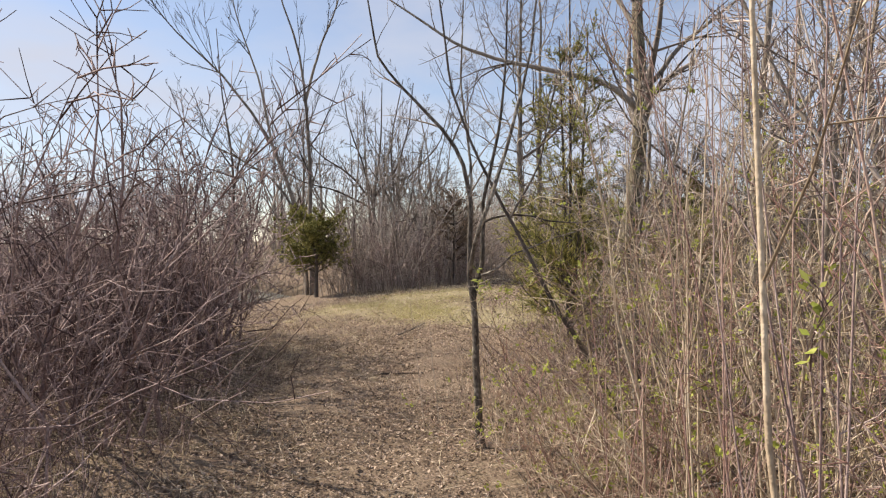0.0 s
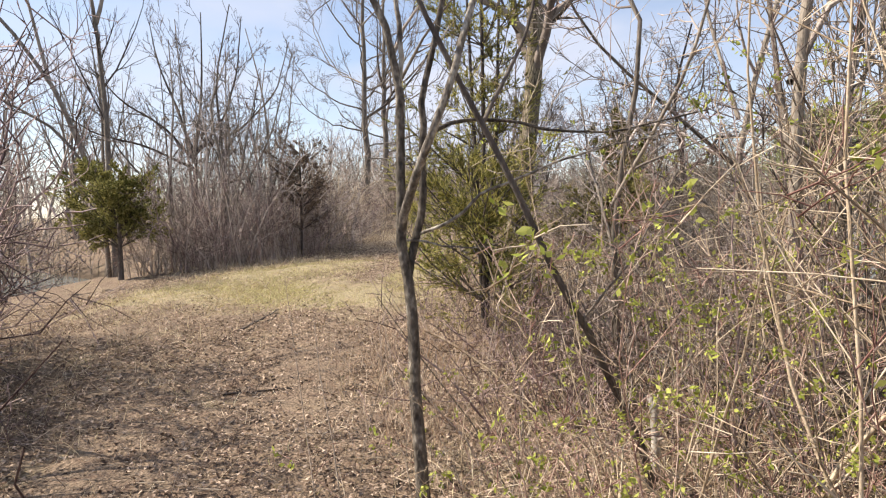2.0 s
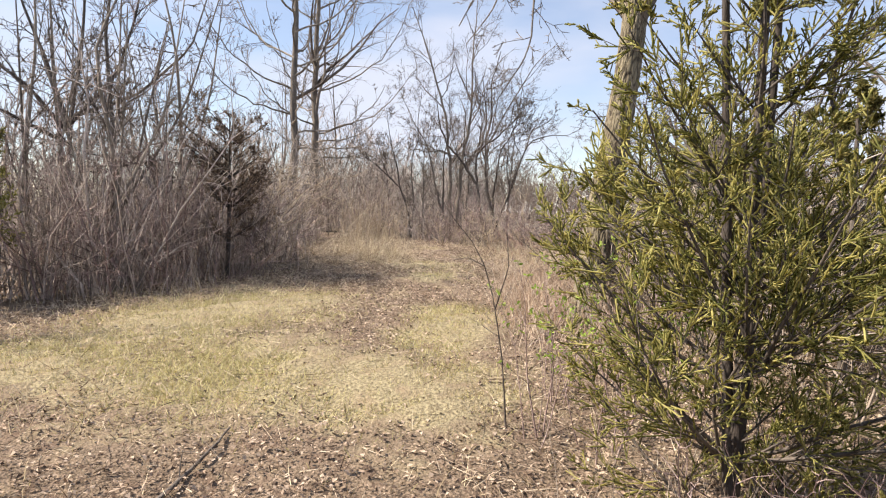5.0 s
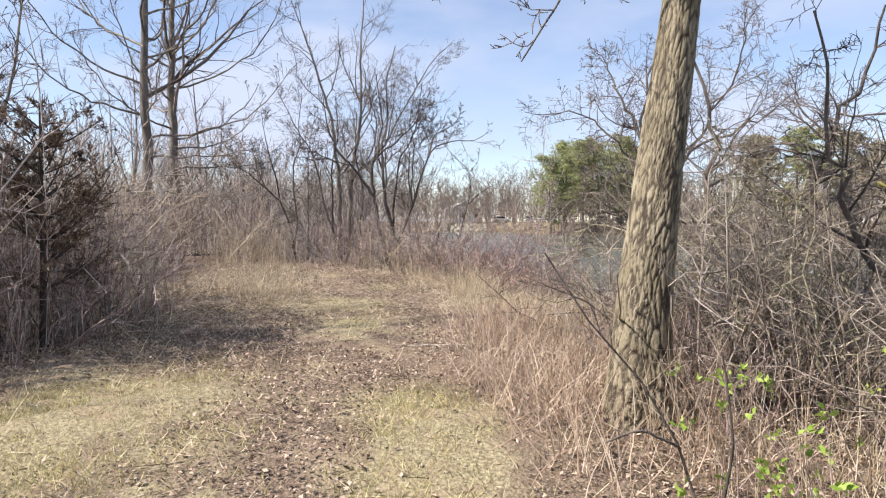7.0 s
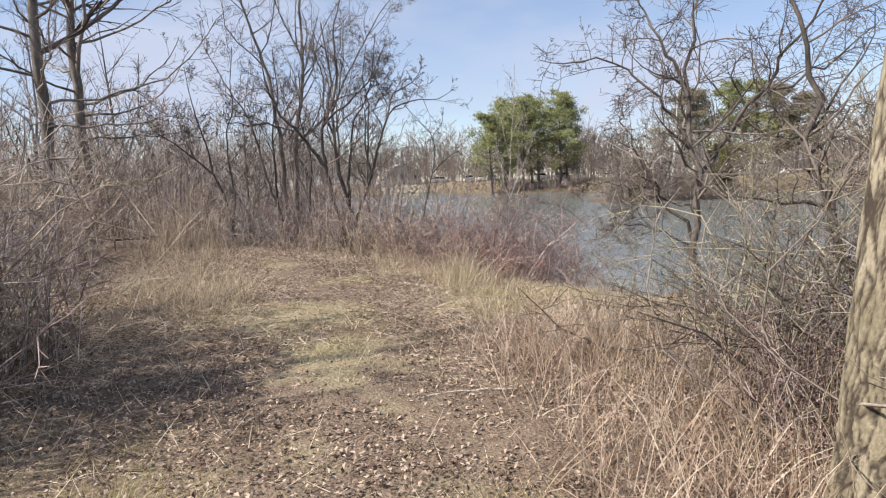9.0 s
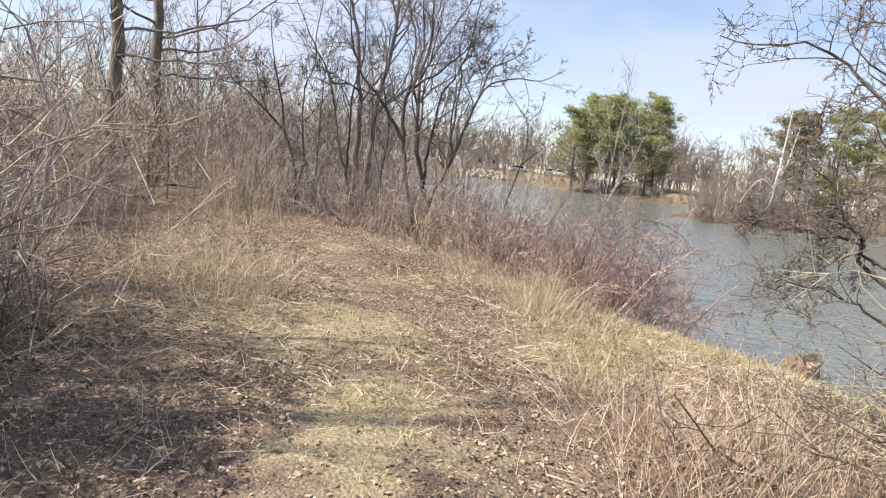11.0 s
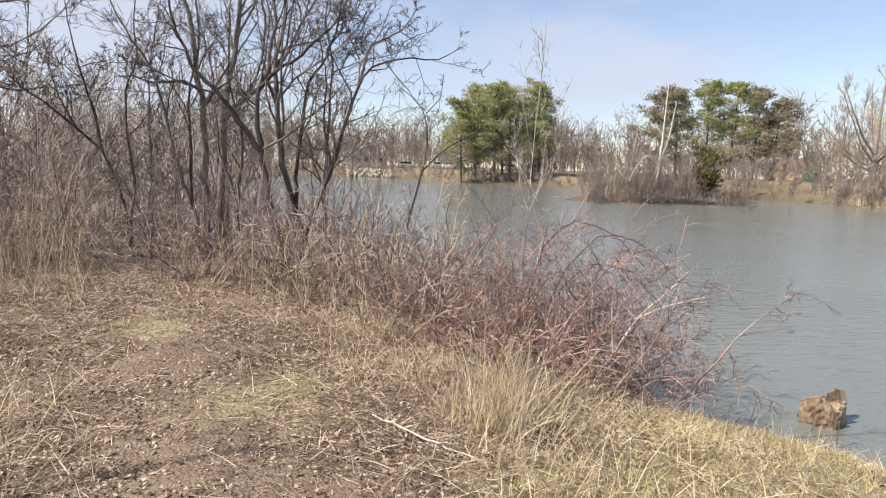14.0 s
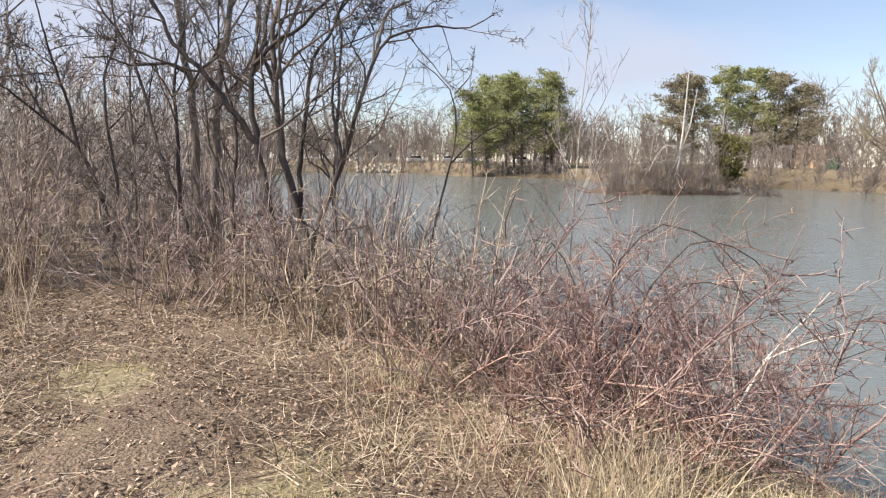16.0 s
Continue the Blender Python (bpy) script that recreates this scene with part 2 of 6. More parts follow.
def unit(v):
    return v / np.maximum(np.linalg.norm(v, axis=-1, keepdims=True), 1e-9)


def tubes(P, R, sides=3):
    """Round stems: P holds the middle lines (stems, points, 3), R the radii. Gives points and quads."""
    N, K, _ = P.shape
    T = unit(np.gradient(P, axis=1))
    mean = unit(P[:, -1] - P[:, 0])
    ref = np.where((np.abs(mean[:, 2]) < .8)[:, None], (0, 0, 1.0), (1.0, 0, 0))[:, None]
    u = unit(np.cross(T, ref))
    v = np.cross(T, u)
    a = np.arange(sides) * 2 * np.pi / sides
    ring = u[:, :, None] * np.cos(a)[:, None] + v[:, :, None] * np.sin(a)[:, None]
    V = P[:, :, None] + ring * R[:, :, None, None]
    s, k, i = np.arange(sides), np.arange(K - 1)[:, None], np.arange(N)[:, None, None]
    at = lambda kk, ss: (i * K + kk) * sides + ss
    F = np.stack([at(k, s), at(k, (s + 1) % sides), at(k + 1, (s + 1) % sides), at(k + 1, s)], -1)
    return V.reshape(-1, 3), F.reshape(-1, 4)


def joined(pieces):
    """Several (points, faces) as one."""
    V, F, base = [], [], 0
    for v, f in pieces:
        V.append(v)
        F.append(f + base)
        base += len(v)
    return np.concatenate(V), np.concatenate(F)


def part(name, data, material, parent, label=""):
    ob = new(name, mesh_from(name, *data, material))
    ob.parent = parent
    return tagged(ob, label)


def resample(points, K):
    p = np.asarray(points, float)
    s = np.r_[0, np.cumsum(np.linalg.norm(np.diff(p, axis=0), axis=1))]
    fine = np.linspace(0, s[-1], 8 * K)
    q = np.stack([np.interp(fine, s, p[:, c]) for c in range(3)], 1)
    w = max(3, int(8 * K / max(len(p) * 1.6, 3)) | 1)
    pad = np.concatenate([q[:1] + (q[:1] - q[1:w // 2 + 1][::-1]), q, q[-1:] + (q[-1:] - q[-w // 2:-1][::-1])])[:len(q) + 2 * (w // 2)]
    soft = np.stack([np.convolve(pad[:, c], np.ones(w) / w, "valid") for c in range(3)], 1)
    return soft[np.linspace(0, len(soft) - 1, K).round().astype(int)]


def grow(P, R, rng, n, K, span=(.25, .95), angle=(35, 65), ratio=.5, up=.10, wiggle=.12, thick=.6, least=.002, tip=.22):
    """n side shoots on each stem: they leave it at the given angles, bend upwards by up and waver by wiggle."""
    N, KP, _ = P.shape
    t = rng.uniform(*span, (N, n))
    f = t * (KP - 1)
    i = np.minimum(f.astype(int), KP - 2)
    w = (f - i)[..., None]
    rows = np.arange(N)[:, None]
    start = P[rows, i] * (1 - w) + P[rows, i + 1] * w
    along = unit(P[rows, i + 1] - P[rows, i])
    side = unit(np.cross(along, rng.normal(size=(N, n, 3))))
    a = np.radians(rng.uniform(*angle, (N, n)))[..., None]
    way = along * np.cos(a) + side * np.sin(a)
    length = np.linalg.norm(np.diff(P, axis=1), axis=2).sum(1)[:, None] * ratio * (1.15 - .75 * t) * rng.uniform(.55, 1.35, (N, n))
    r0 = np.maximum((R[rows, i] * (1 - w[..., 0]) + R[rows, i + 1] * w[..., 0]) * thick, least)
    start, way, length, r0 = start.reshape(-1, 3), way.reshape(-1, 3), length.ravel(), r0.ravel()
    Q, step = [start], length / (K - 1)
    for _ in range(K - 1):
        way = unit(way + (0, 0, up) + rng.normal(size=way.shape) * wiggle)
        Q.append(Q[-1] + way * step[:, None])
    return np.stack(Q, 1), np.maximum(r0[:, None] * np.linspace(1, tip, K), least * .5)


def blades(rng, base, way, length, width, K=4, droop=.35):
    """Flat tapering blades of grass. Gives points and quads."""
    N = len(base)
    across = unit(np.cross(way, rng.normal(size=(N, 3))))
    Q, p, step = [], base.copy(), (length / (K - 1))[:, None]
    bend = rng.normal(size=(N, 3)) * .12
    for k in range(K):
        w = (width * (1 - .85 * k / (K - 1)))[:, None] * across
        Q.append(np.stack([p - w, p + w], 1))
        p = p + way * step
        way = unit(way + bend - np.array((0, 0, droop)) * (k + 1) / K * rng.uniform(0, 1, (N, 1)))
    V = np.stack(Q, 1)
    i, k = np.arange(N)[:, None] * K * 2, np.arange(K - 1) * 2
    F = np.stack([i + k, i + k + 1, i + k + 3, i + k + 2], -1)
    return V.reshape(-1, 3), F.reshape(-1, 4)


def flakes(rng, centre, way, length, width):
    """Small pointed leaves, each a diamond of two faces folded along its middle."""
    across = unit(np.cross(way, rng.normal(size=way.shape)))
    over = np.cross(across, way)
    L, W = length[:, None], width[:, None]
    V = np.stack([centre - way * L * .5, centre + across * W * .5 + over * W * .18, centre + way * L * .5, centre - across * W * .5 + over * W * .18], 1)
    i = np.arange(len(centre))[:, None] * 4
    return V.reshape(-1, 3), i + np.array([[0, 1, 2, 3]])


WATER = -0.61


def fade(v, k):
    """0 at the water's edge, rising inland to 1 over some k metres."""
    return 1 - np.exp(-np.maximum(v, 0) / k)


def ground_z(x, y):
    """Height of the land: a low levee path between two waters, a far shore and an island."""
    x, y = np.asarray(x, float), np.asarray(y, float)
    top = np.interp(y, (-30, -8, -5.5, -4, -2, 0, 1.3, 2.5, 5, 7.5, 10, 12, 14, 18, 25, 60),
                    (-.3, -.2, -.14, -.27, -.3, -.2, 0, .15, .42, .46, .5, .42, .46, .5, .4, .5))
    east = np.interp(y, (-40, -6, 0, 4, 7, 10, 12, 12.5, 12.9, 13.7, 16, 20, 24, 40, 117),
                     (12, 10, 8, 7, 6.3, 5.6, 4.6, 4.12, 3.7, 3.45, 3.2, 1.5, -1, -8, -8)) - x
    west = x - np.interp(y, (-40, -5, 5, 10, 13, 16), (-15, -12, -10, -12, -20, -600))
    near = WATER + (top - WATER) * fade(east, 1.7) * fade(west, 4.0)
    near = np.where(east < 0, WATER + .45 * east, np.where(west < 0, WATER + .3 * west, near))
    front = y - np.interp(x, (-600, -30, -10, 8, 17, 26, 34, 44, 50, 52, 60, 100, 600),
                          (110, 115, 120, 137, 130, 109, 105, 88, 72, 60, 48, 30, -100))
    far = np.where(front < 0, WATER + .2 * front, WATER + 2.2 * fade(front, 9.0))
    ring = 1 - np.hypot((x - 30.5) / 8.5, (y - 61) / 5.0)
    isle = np.where(ring < 0, WATER + 2 * ring, WATER + .8 * fade(ring, .15))
    return np.maximum(np.maximum(np.maximum(near, far), isle), -3.0)


def gz(x, y):
    return float(ground_z(x, y))


# ---- the land and the water ----
def axis(lo, hi, fine, out):
    inner = np.arange(lo, hi + fine / 2, fine)
    step = fine * 1.25 ** np.arange(1, 60)
    after = hi + np.cumsum(step)
    before = lo - np.cumsum(step)
    return np.r_[before[before > -out][::-1], inner, after[after < out]]


# soft patches of short pale turf: middle x, y and reach across and along
TURF = [(-2.7, 5.0, 1.3, 1.7), (-1.7, 3.4, 1.1, 1.0), (-3.2, 3.4, 1.1, 1.0), (-.35, 3.3, .9, .8), (-.2, 4.7, .5, 1.2), (-.25, 5.5, .45, .5), (-2.2, 6.0, .7, .6),
        (-.95, 8.5, .5, 1.0), (-1.4, 10.0, .8, .9), (-2.1, 10.3, .8, .7), (1.0, 10.9, .9, .5), (2.2, 11.1, 1.2, .6), (2.6, 12.0, 1.3, .7), (.6, 10.0, .6, .5), (-.9, 12.6, .5, .6), (-2.2, 14.4, .4, .5)]


def turf_at(x, y):
    best = np.zeros(np.shape(x))
    for cx, cy, rx, ry in TURF:
        best = np.maximum(best, np.exp(-(((x - cx) / rx) ** 2 + ((y - cy) / ry) ** 2)))
    return np.where((y > 95) | ((x > 45) & (y > 40)), .5, best)


gx, gy = axis(-9, 9, .15, 2600), axis(-9, 21, .15, 2600)
GX, GY = np.meshgrid(gx, gy)
GZ = ground_z(GX, GY)
roll = np.random.default_rng(3)
close = np.exp(-np.maximum(np.hypot(GX, GY - 6) - 14, 0) / 6)
GZ = GZ + close * (roll.normal(size=GZ.shape) * .012 + .03 * np.sin(GX * 2.1 + 1.3 * np.sin(GY * 1.7)) * np.sin(GY * 1.6 + np.sin(GX)))
nx, ny = len(gx), len(gy)
ci, cj = np.meshgrid(np.arange(nx - 1), np.arange(ny - 1))
at = (cj * nx + ci).ravel()
ground = new("ground", mesh_from("ground", np.stack([GX, GY, GZ], -1).reshape(-1, 3), np.stack([at, at + 1, at + nx + 1, at + nx], -1), ground_material()))
tone = ground.data.attributes.new("turf", "FLOAT", "POINT")
tone.data.foreach_set("value", turf_at(GX, GY).astype(np.float32).ravel())
damp = ground.data.attributes.new("wet", "FLOAT", "POINT")
damp.data.foreach_set("value", np.clip(1 - (GZ - WATER - .05) / .3, 0, .9).astype(np.float32).ravel())
tagged(ground, "bare leaf-littered levee path with worn pale grass patches", "ground", kind="structure")
wide = 2600.0
water = new("water", mesh_from("water", [(-wide, -wide, WATER), (wide, -wide, WATER), (wide, wide, WATER), (-wide, wide, WATER)], [(0, 1, 2, 3)], water_material()))
tagged(water, "grey-green rippled pond water reflecting the sky", "water", kind="structure")


# ---- plants ----
def stems_from(rng, n, spread, height, lean, K=6, wiggle=.05, up=.04, r=(.006, .016)):
    """n stems that rise together from a small patch of ground at the origin."""
    a = rng.uniform(0, 2 * np.pi, n)
    d = spread * np.sqrt(rng.uniform(0, 1, n))
    base = np.stack([np.cos(a) * d, np.sin(a) * d, np.full(n, -.08)], 1)
    tilt = np.radians(rng.uniform(*lean, n))
    b = a + rng.normal(0, .5, n)
    way = np.stack([np.cos(b) * np.sin(tilt), np.sin(b) * np.sin(tilt), np.cos(tilt)], 1)
    h = rng.uniform(*height, n)
    P = [base]
    for _ in range(K - 1):
        way = unit(way + (0, 0, up) + rng.normal(size=way.shape) * wiggle)
        P.append(P[-1] + way * (h / (K - 1))[:, None])
    r0 = rng.uniform(*r, n) * (h / max(height[1], .1)) ** .5
    return np.stack(P, 1), r0[:, None] * np.linspace(1, .14, K)


def shrub(seed, material, label, n=11, spread=.28, height=(1.2, 2.3), lean=(4, 32), up=.03, wiggle=.09, r=(.006, .015), first=7, second=5, third=2,
          ratio=.42, least=.0022, buds=0, angle=(25, 75), split=True, category="shrub", group="bare shrubs", K=7, name="shrub", bend=3, kink=1.0):
    """A bare shrub at the origin: every stem with its side twigs is a part, and now and then there are opening buds."""
    rng = np.random.default_rng(seed)
    P, R = stems_from(rng, n, spread, height, lean, K, wiggle, up, r)
    P1, R1 = grow(P, R, rng, first, 4, (.12, .98), angle, ratio, .04, .17 * kink, .62, least)
    P2, R2 = grow(P1, R1, rng, second, bend, (.15, 1), (25, 80), .5, .03, .2 * kink, .7, least * .85)
    sets = [(P, R, 1, 4), (P1, R1, first, 3), (P2, R2, first * second, 3)]
    if third:
        P3, R3 = grow(P2, R2, rng, third, 2, (.2, 1), (25, 70), .55, .02, .2, .8, least * .75)
        sets.append((P3, R3, first * second * third, 3))
    if not split:
        return tagged(new(name, mesh_from(name, *joined([tubes(p, q, k) for p, q, _, k in sets]), material)), label, category, group)
    root = tagged(new(name), label, category, group)
    for i in range(n):
        part("stem", joined([tubes(p[i * m:(i + 1) * m], q[i * m:(i + 1) * m], k) for p, q, m, k in sets]), material, root)
    if buds:
        ends = np.concatenate([P2[:, -1], P2[:, 0], P1[:, -1], P1[:, 2]])
        pick = ends[rng.choice(len(ends), min(buds, len(ends)), replace=False)]
        c = np.repeat(pick, 6, 0) + rng.normal(size=(len(pick) * 6, 3)) * .014
        w = unit(rng.normal(size=c.shape) + (0, 0, .8))
        tagged(part("bud", flakes(rng, c, w, rng.uniform(.016, .045, len(c)), rng.uniform(.010, .024, len(c))), BUD_GREEN, root, "small opening yellow-green leaf buds"), kind="stuff")
    return root


def furrowed_trunk(pts, r0, r1, rng, root, rings=470, sides=140):
    """A trunk whose bark stands in long scaly plates with dark furrows between them, flared at the foot."""
    line = resample(pts, 900)
    line = np.stack([np.interp(np.linspace(0, 1, rings) ** 2.1, np.linspace(0, 1, 900), line[:, c]) for c in range(3)], 1)
    h = np.linspace(0, 1, rings) ** 2.1
    z = line[:, 2:3]
    a = np.arange(sides) * 2 * np.pi / sides
    # plates: the cells round scattered middles, drawn out along the trunk
    n = 2500
    mid = np.stack([rng.uniform(0, 2 * np.pi, n), rng.uniform(-.3, 9.2, n)], 1)
    mid = mid[np.argsort(mid[:, 1])]
    ridge = np.zeros((rings, sides))
    for k in range(rings):
        near = mid[np.abs(mid[:, 1] - z[k, 0]) < .3]
        bend = a + .05 * np.sin(5 * z[k, 0] + 2 * a) + .05 * np.sin(19 * z[k, 0] + 5 * a)
        du = np.abs((bend[:, None] - near[None, :, 0] + np.pi) % (2 * np.pi) - np.pi) * .165
        d = np.sort(np.hypot(du, (z[k, 0] - near[None, :, 1]) * .2), axis=1)
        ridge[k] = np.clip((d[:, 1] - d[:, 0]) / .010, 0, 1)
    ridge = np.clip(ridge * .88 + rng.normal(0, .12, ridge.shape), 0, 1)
    r = (r0 + (r1 - r0) * h ** .8)[:, None] * (1 + .46 * np.exp(-np.maximum(z, 0) / .42) * (1 + .3 * np.sin(5 * a[None] + 1)))
    r = r * (1 + .06 * np.sin(2 * a[None] + 2 * z)) - .012 * (1 - ridge) * (r / r0)
    V = line[:, None] + np.stack([np.cos(a)[None] * r, np.sin(a)[None] * r, 0 * r], -1)
    k, i = np.arange(rings - 1)[:, None], np.arange(sides)[None]
    j = (i + 1) % sides
    F = np.stack([k * sides + i, k * sides + j, (k + 1) * sides + j, (k + 1) * sides + i], -1).reshape(-1, 4)
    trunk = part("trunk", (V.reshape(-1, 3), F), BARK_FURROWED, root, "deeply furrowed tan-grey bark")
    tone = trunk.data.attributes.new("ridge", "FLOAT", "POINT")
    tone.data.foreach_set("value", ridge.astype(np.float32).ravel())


def tree(name, label, limbs, seed, bark, twig, levels=((5, 6), (4, 5), (3, 4)), ratio=(.45, .5, .5), least=.004, up=.08, angle=(30, 60),
         category="tree", group="bare trees", sides=8, span=(.3, .97), wiggle=.1, K=14, place=(0, 0, 0), rough=.0, furrow=False):
    """A bare tree: limbs are drawn stems, each (points, base radius, tip radius), the first of them the trunk; twigs grow from them level by level."""
    rng = np.random.default_rng(seed)
    root = tagged(new(name), label, category, group)
    root.location = place
    mains = []
    for k, (pts, r0, r1) in enumerate(limbs):
        if k == 0 and furrow:
            furrowed_trunk(pts, r0, r1, rng, root)
            mains.append((resample(pts, K)[None], np.linspace(r0, r1, K)[None]))
            continue
        P = resample(pts, K)[None]
        r = r0 + (r1 - r0) * np.linspace(0, 1, K) ** .8
        if k == 0:
            r[0] *= 1.45
            r[1] *= 1.12
        P = P + rng.normal(size=P.shape) * (r[:, None] * .18 + rough)[None]
        P[0, 0] = pts[0]
        data = tubes(P, r[None], sides)
        part("trunk" if k == 0 else "limb", data, bark, root)
        mains.append((P, r[None]))
    P = np.concatenate([m[0] for m in mains])
    R = np.concatenate([m[1] for m in mains])
    out = []
    for (n, kk), q in zip(levels, ratio):
        P, R = grow(P, R, rng, n, kk, span, angle, q, up, wiggle, .55, least)
        out.append(tubes(P, R, 4 if len(out) == 0 else 3))
        span = (.15, 1)
    part("crown", joined(out), twig, root, "fine bare twigs")
    return root


def cedar(name, label, height, radius, seed, green, place, limbs=70, low=.12, dens=(11, 9), trunk=.05, size=.075, round_top=False, stems=1, per=5, wide=1.0, fine=False):
    """A red cedar: trunk, rising branches and feathery sprays of scale leaves."""
    rng = np.random.default_rng(seed)
    root = tagged(new(name), label, "cedar tree", "cedars")
    root.location = place
    T = []
    for s in range(stems):
        off = np.array((0, 0, 0)) if s == 0 else np.r_[rng.normal(size=2) * radius * .25, 0]
        T.append(resample([(0, 0, -.1), off * .6 + (.02, 0, height * .4), off + (0, .03, height * (1 if s == 0 else .8))], 12))
    TP = np.stack(T)
    TR = np.linspace(trunk, .008, 12)[None].repeat(stems, 0)
    part("trunk", tubes(TP, TR, 7), BARK_DARK, root, "shaggy dark brown trunk")
    t = rng.uniform(low, .98, limbs)
    which = rng.integers(0, stems, limbs)
    start = np.stack([TP[which, np.minimum((t * 11).astype(int), 11), c] for c in range(3)], 1)
    az = rng.uniform(0, 2 * np.pi, limbs)
    reach = radius * (np.sqrt(np.clip(1 - ((t - .55) / .55) ** 2, .05, 1)) if round_top else np.clip(1.08 - t, .1, 1) ** .75) * rng.uniform(.3, 1.12 if fine else 1.25, limbs)
    rise = rng.uniform(.25, .8, limbs)
    way = unit(np.stack([np.cos(az), np.sin(az), rise], 1))
    P = [start]
    for k in range(5):
        way = unit(way + (0, 0, .10) + rng.normal(size=way.shape) * .07)
        P.append(P[-1] + way * (reach / 4.2)[:, None])
    P = np.stack(P, 1)
    R = (.004 + .008 * reach / radius)[:, None] * np.linspace(1, .3, 6)
    P1, R1 = grow(P, R, rng, dens[0], 4, (.18, 1), (25, 60), .44, .10, .13, .5, .0022)
    P2, R2 = grow(P1, R1, rng, dens[1], 3, (.1, 1), (20, 50), .34, .05, .10, .7, .0018)
    if fine:
        P3, R3 = grow(P2, R2, rng, per, 2, (.1, 1), (20, 45), .42, .04, .1, .8, .0026)
        part("foliage", joined([tubes(P2, np.full(R2.shape, .0036), 3), tubes(P3, np.maximum(R3, .0024), 3)]), green, root, "feathery olive-green scale foliage")
        tagged(part("branchwork", joined([tubes(P, R, 4), tubes(P1, R1, 3)]), BARK_DARK, root), kind="stuff")
        return root
    s = np.linspace(0, 1, per)
    c = (P2[:, :1] * (1 - s[:, None]) + P2[:, -1:] * s[:, None]).reshape(-1, 3)
    w = np.repeat(unit(P2[:, -1] - P2[:, 0]), per, 0)
    w = unit(w + rng.normal(size=w.shape) * .5)
    L = rng.uniform(.6, 1.3, len(c)) * size
    part("foliage", flakes(rng, c + w * L[:, None] * .3, w, L, L * rng.uniform(.16, .28, len(c)) * wide), green, root, "feathery olive-green scale foliage")
    tagged(part("branchwork", joined([tubes(P, R, 4), tubes(P1, R1, 3)]), BARK_DARK, root), kind="stuff")
    return root


def pine(name, label, height, seed, place, spread=5.3, bare=.15, green=None, full=1.0):
    """A tall pine: straight trunk, long level limbs and flat plates of clumped needles."""
    rng = np.random.default_rng(seed)
    root = tagged(new(name), label, "pine tree", "pines across the pond")
    root.location = place
    lean = rng.normal(size=2) * .03 * height
    T = resample([(0, 0, -.3), (lean[0] * .4, lean[1] * .4, height * .5), (lean[0], lean[1], height)], 10)
    part("trunk", tubes(T[None], np.linspace(.26, .05, 10)[None], 8), BARK_DARK, root, "bare dark lower trunk")
    n = int(62 * full)
    t = bare + (1 - bare) * rng.uniform(0, 1, n) ** .85
    f = t * 9
    i = np.minimum(f.astype(int), 8)
    start = T[i] + (T[i + 1] - T[i]) * (f - i)[:, None]
    az = rng.uniform(0, 2 * np.pi, n)
    q = (t - bare) / (1 - bare)
    reach = spread * np.sqrt(np.clip(1.03 - q ** 2.2, .05, 1)) * (.5 + .5 * np.minimum(q * 3, 1)) * rng.uniform(.4, 1.12, n)
    way = unit(np.stack([np.cos(az), np.sin(az), rng.uniform(-.1, .35, n) + .6 * q ** 3], 1))
    P = [start]
    for _ in range(4):
        way = unit(way + (0, 0, .07) + rng.normal(size=way.shape) * .08)
        P.append(P[-1] + way * (reach / 4)[:, None])
    P = np.stack(P, 1)
    R = np.full((n, 1), .055) * np.linspace(1, .3, 5)
    P1, R1 = grow(P, R, rng, 7, 3, (.3, 1), (30, 75), .36, .06, .1, .5, .016)
    tagged(part("branchwork", joined([tubes(P, R, 4), tubes(P1, R1, 3)]), BARK_GREY, root), kind="stuff")
    live = np.repeat(q > rng.uniform(0, .45, n), 7)
    for keep, leaf, note, m, spreadout in ((live, green or PINE_GREEN, "plates of clumped needles", 11, (.38, .38, .13)), (~live, PINE_BROWN, "browned needles on the lower limbs", 6, (.4, .4, .2))):
        if not keep.any():
            continue
        c = np.repeat(P1[keep][:, 1:].reshape(-1, 3), m, 0)
        c = c + rng.normal(size=c.shape) * spreadout
        w = unit(rng.normal(size=c.shape) * (1, 1, .7) + (0, 0, .5))
        L = rng.uniform(.2, .56, len(c))
        part("foliage", flakes(rng, c, w, L, L * .32), leaf, root, note)
    return root


WALKED = [(p, q) for a, b in zip(PATH, PATH[1:]) for f in (0, .25, .5, .75) for p, q in [(a[1][0] + (b[1][0] - a[1][0]) * f, a[1][1] + (b[1][1] - a[1][1]) * f)]]


def put_copies(kinds, spots, rng, scale=(.8, 1.2), lean=4.0, clear=1.15):
    """Sets the built plants on the first spots and copies of them on the others, turned and scaled by chance."""
    line = np.array(WALKED)
    spots = [(x, y) for x, y in spots if np.hypot(line[:, 0] - x, line[:, 1] - y).min() > clear]
    for k, (x, y) in enumerate(spots):
        kind = kinds[k % len(kinds)]
        s = rng.uniform(*scale)
        m = pose(x, y, gz(x, y) - .02, rng.uniform(-lean, lean), rng.uniform(-lean, lean), rng.uniform(0, 360)) @ Matrix.Diagonal((s, s, s * rng.uniform(.9, 1.12), 1))
        if k < len(kinds):
            kind.matrix_basis = m
        else:
            kind_scale = kind.scale.copy()
            kind.scale = (1, 1, 1)
            copy_thing(kind, m)
            kind.scale = kind_scale


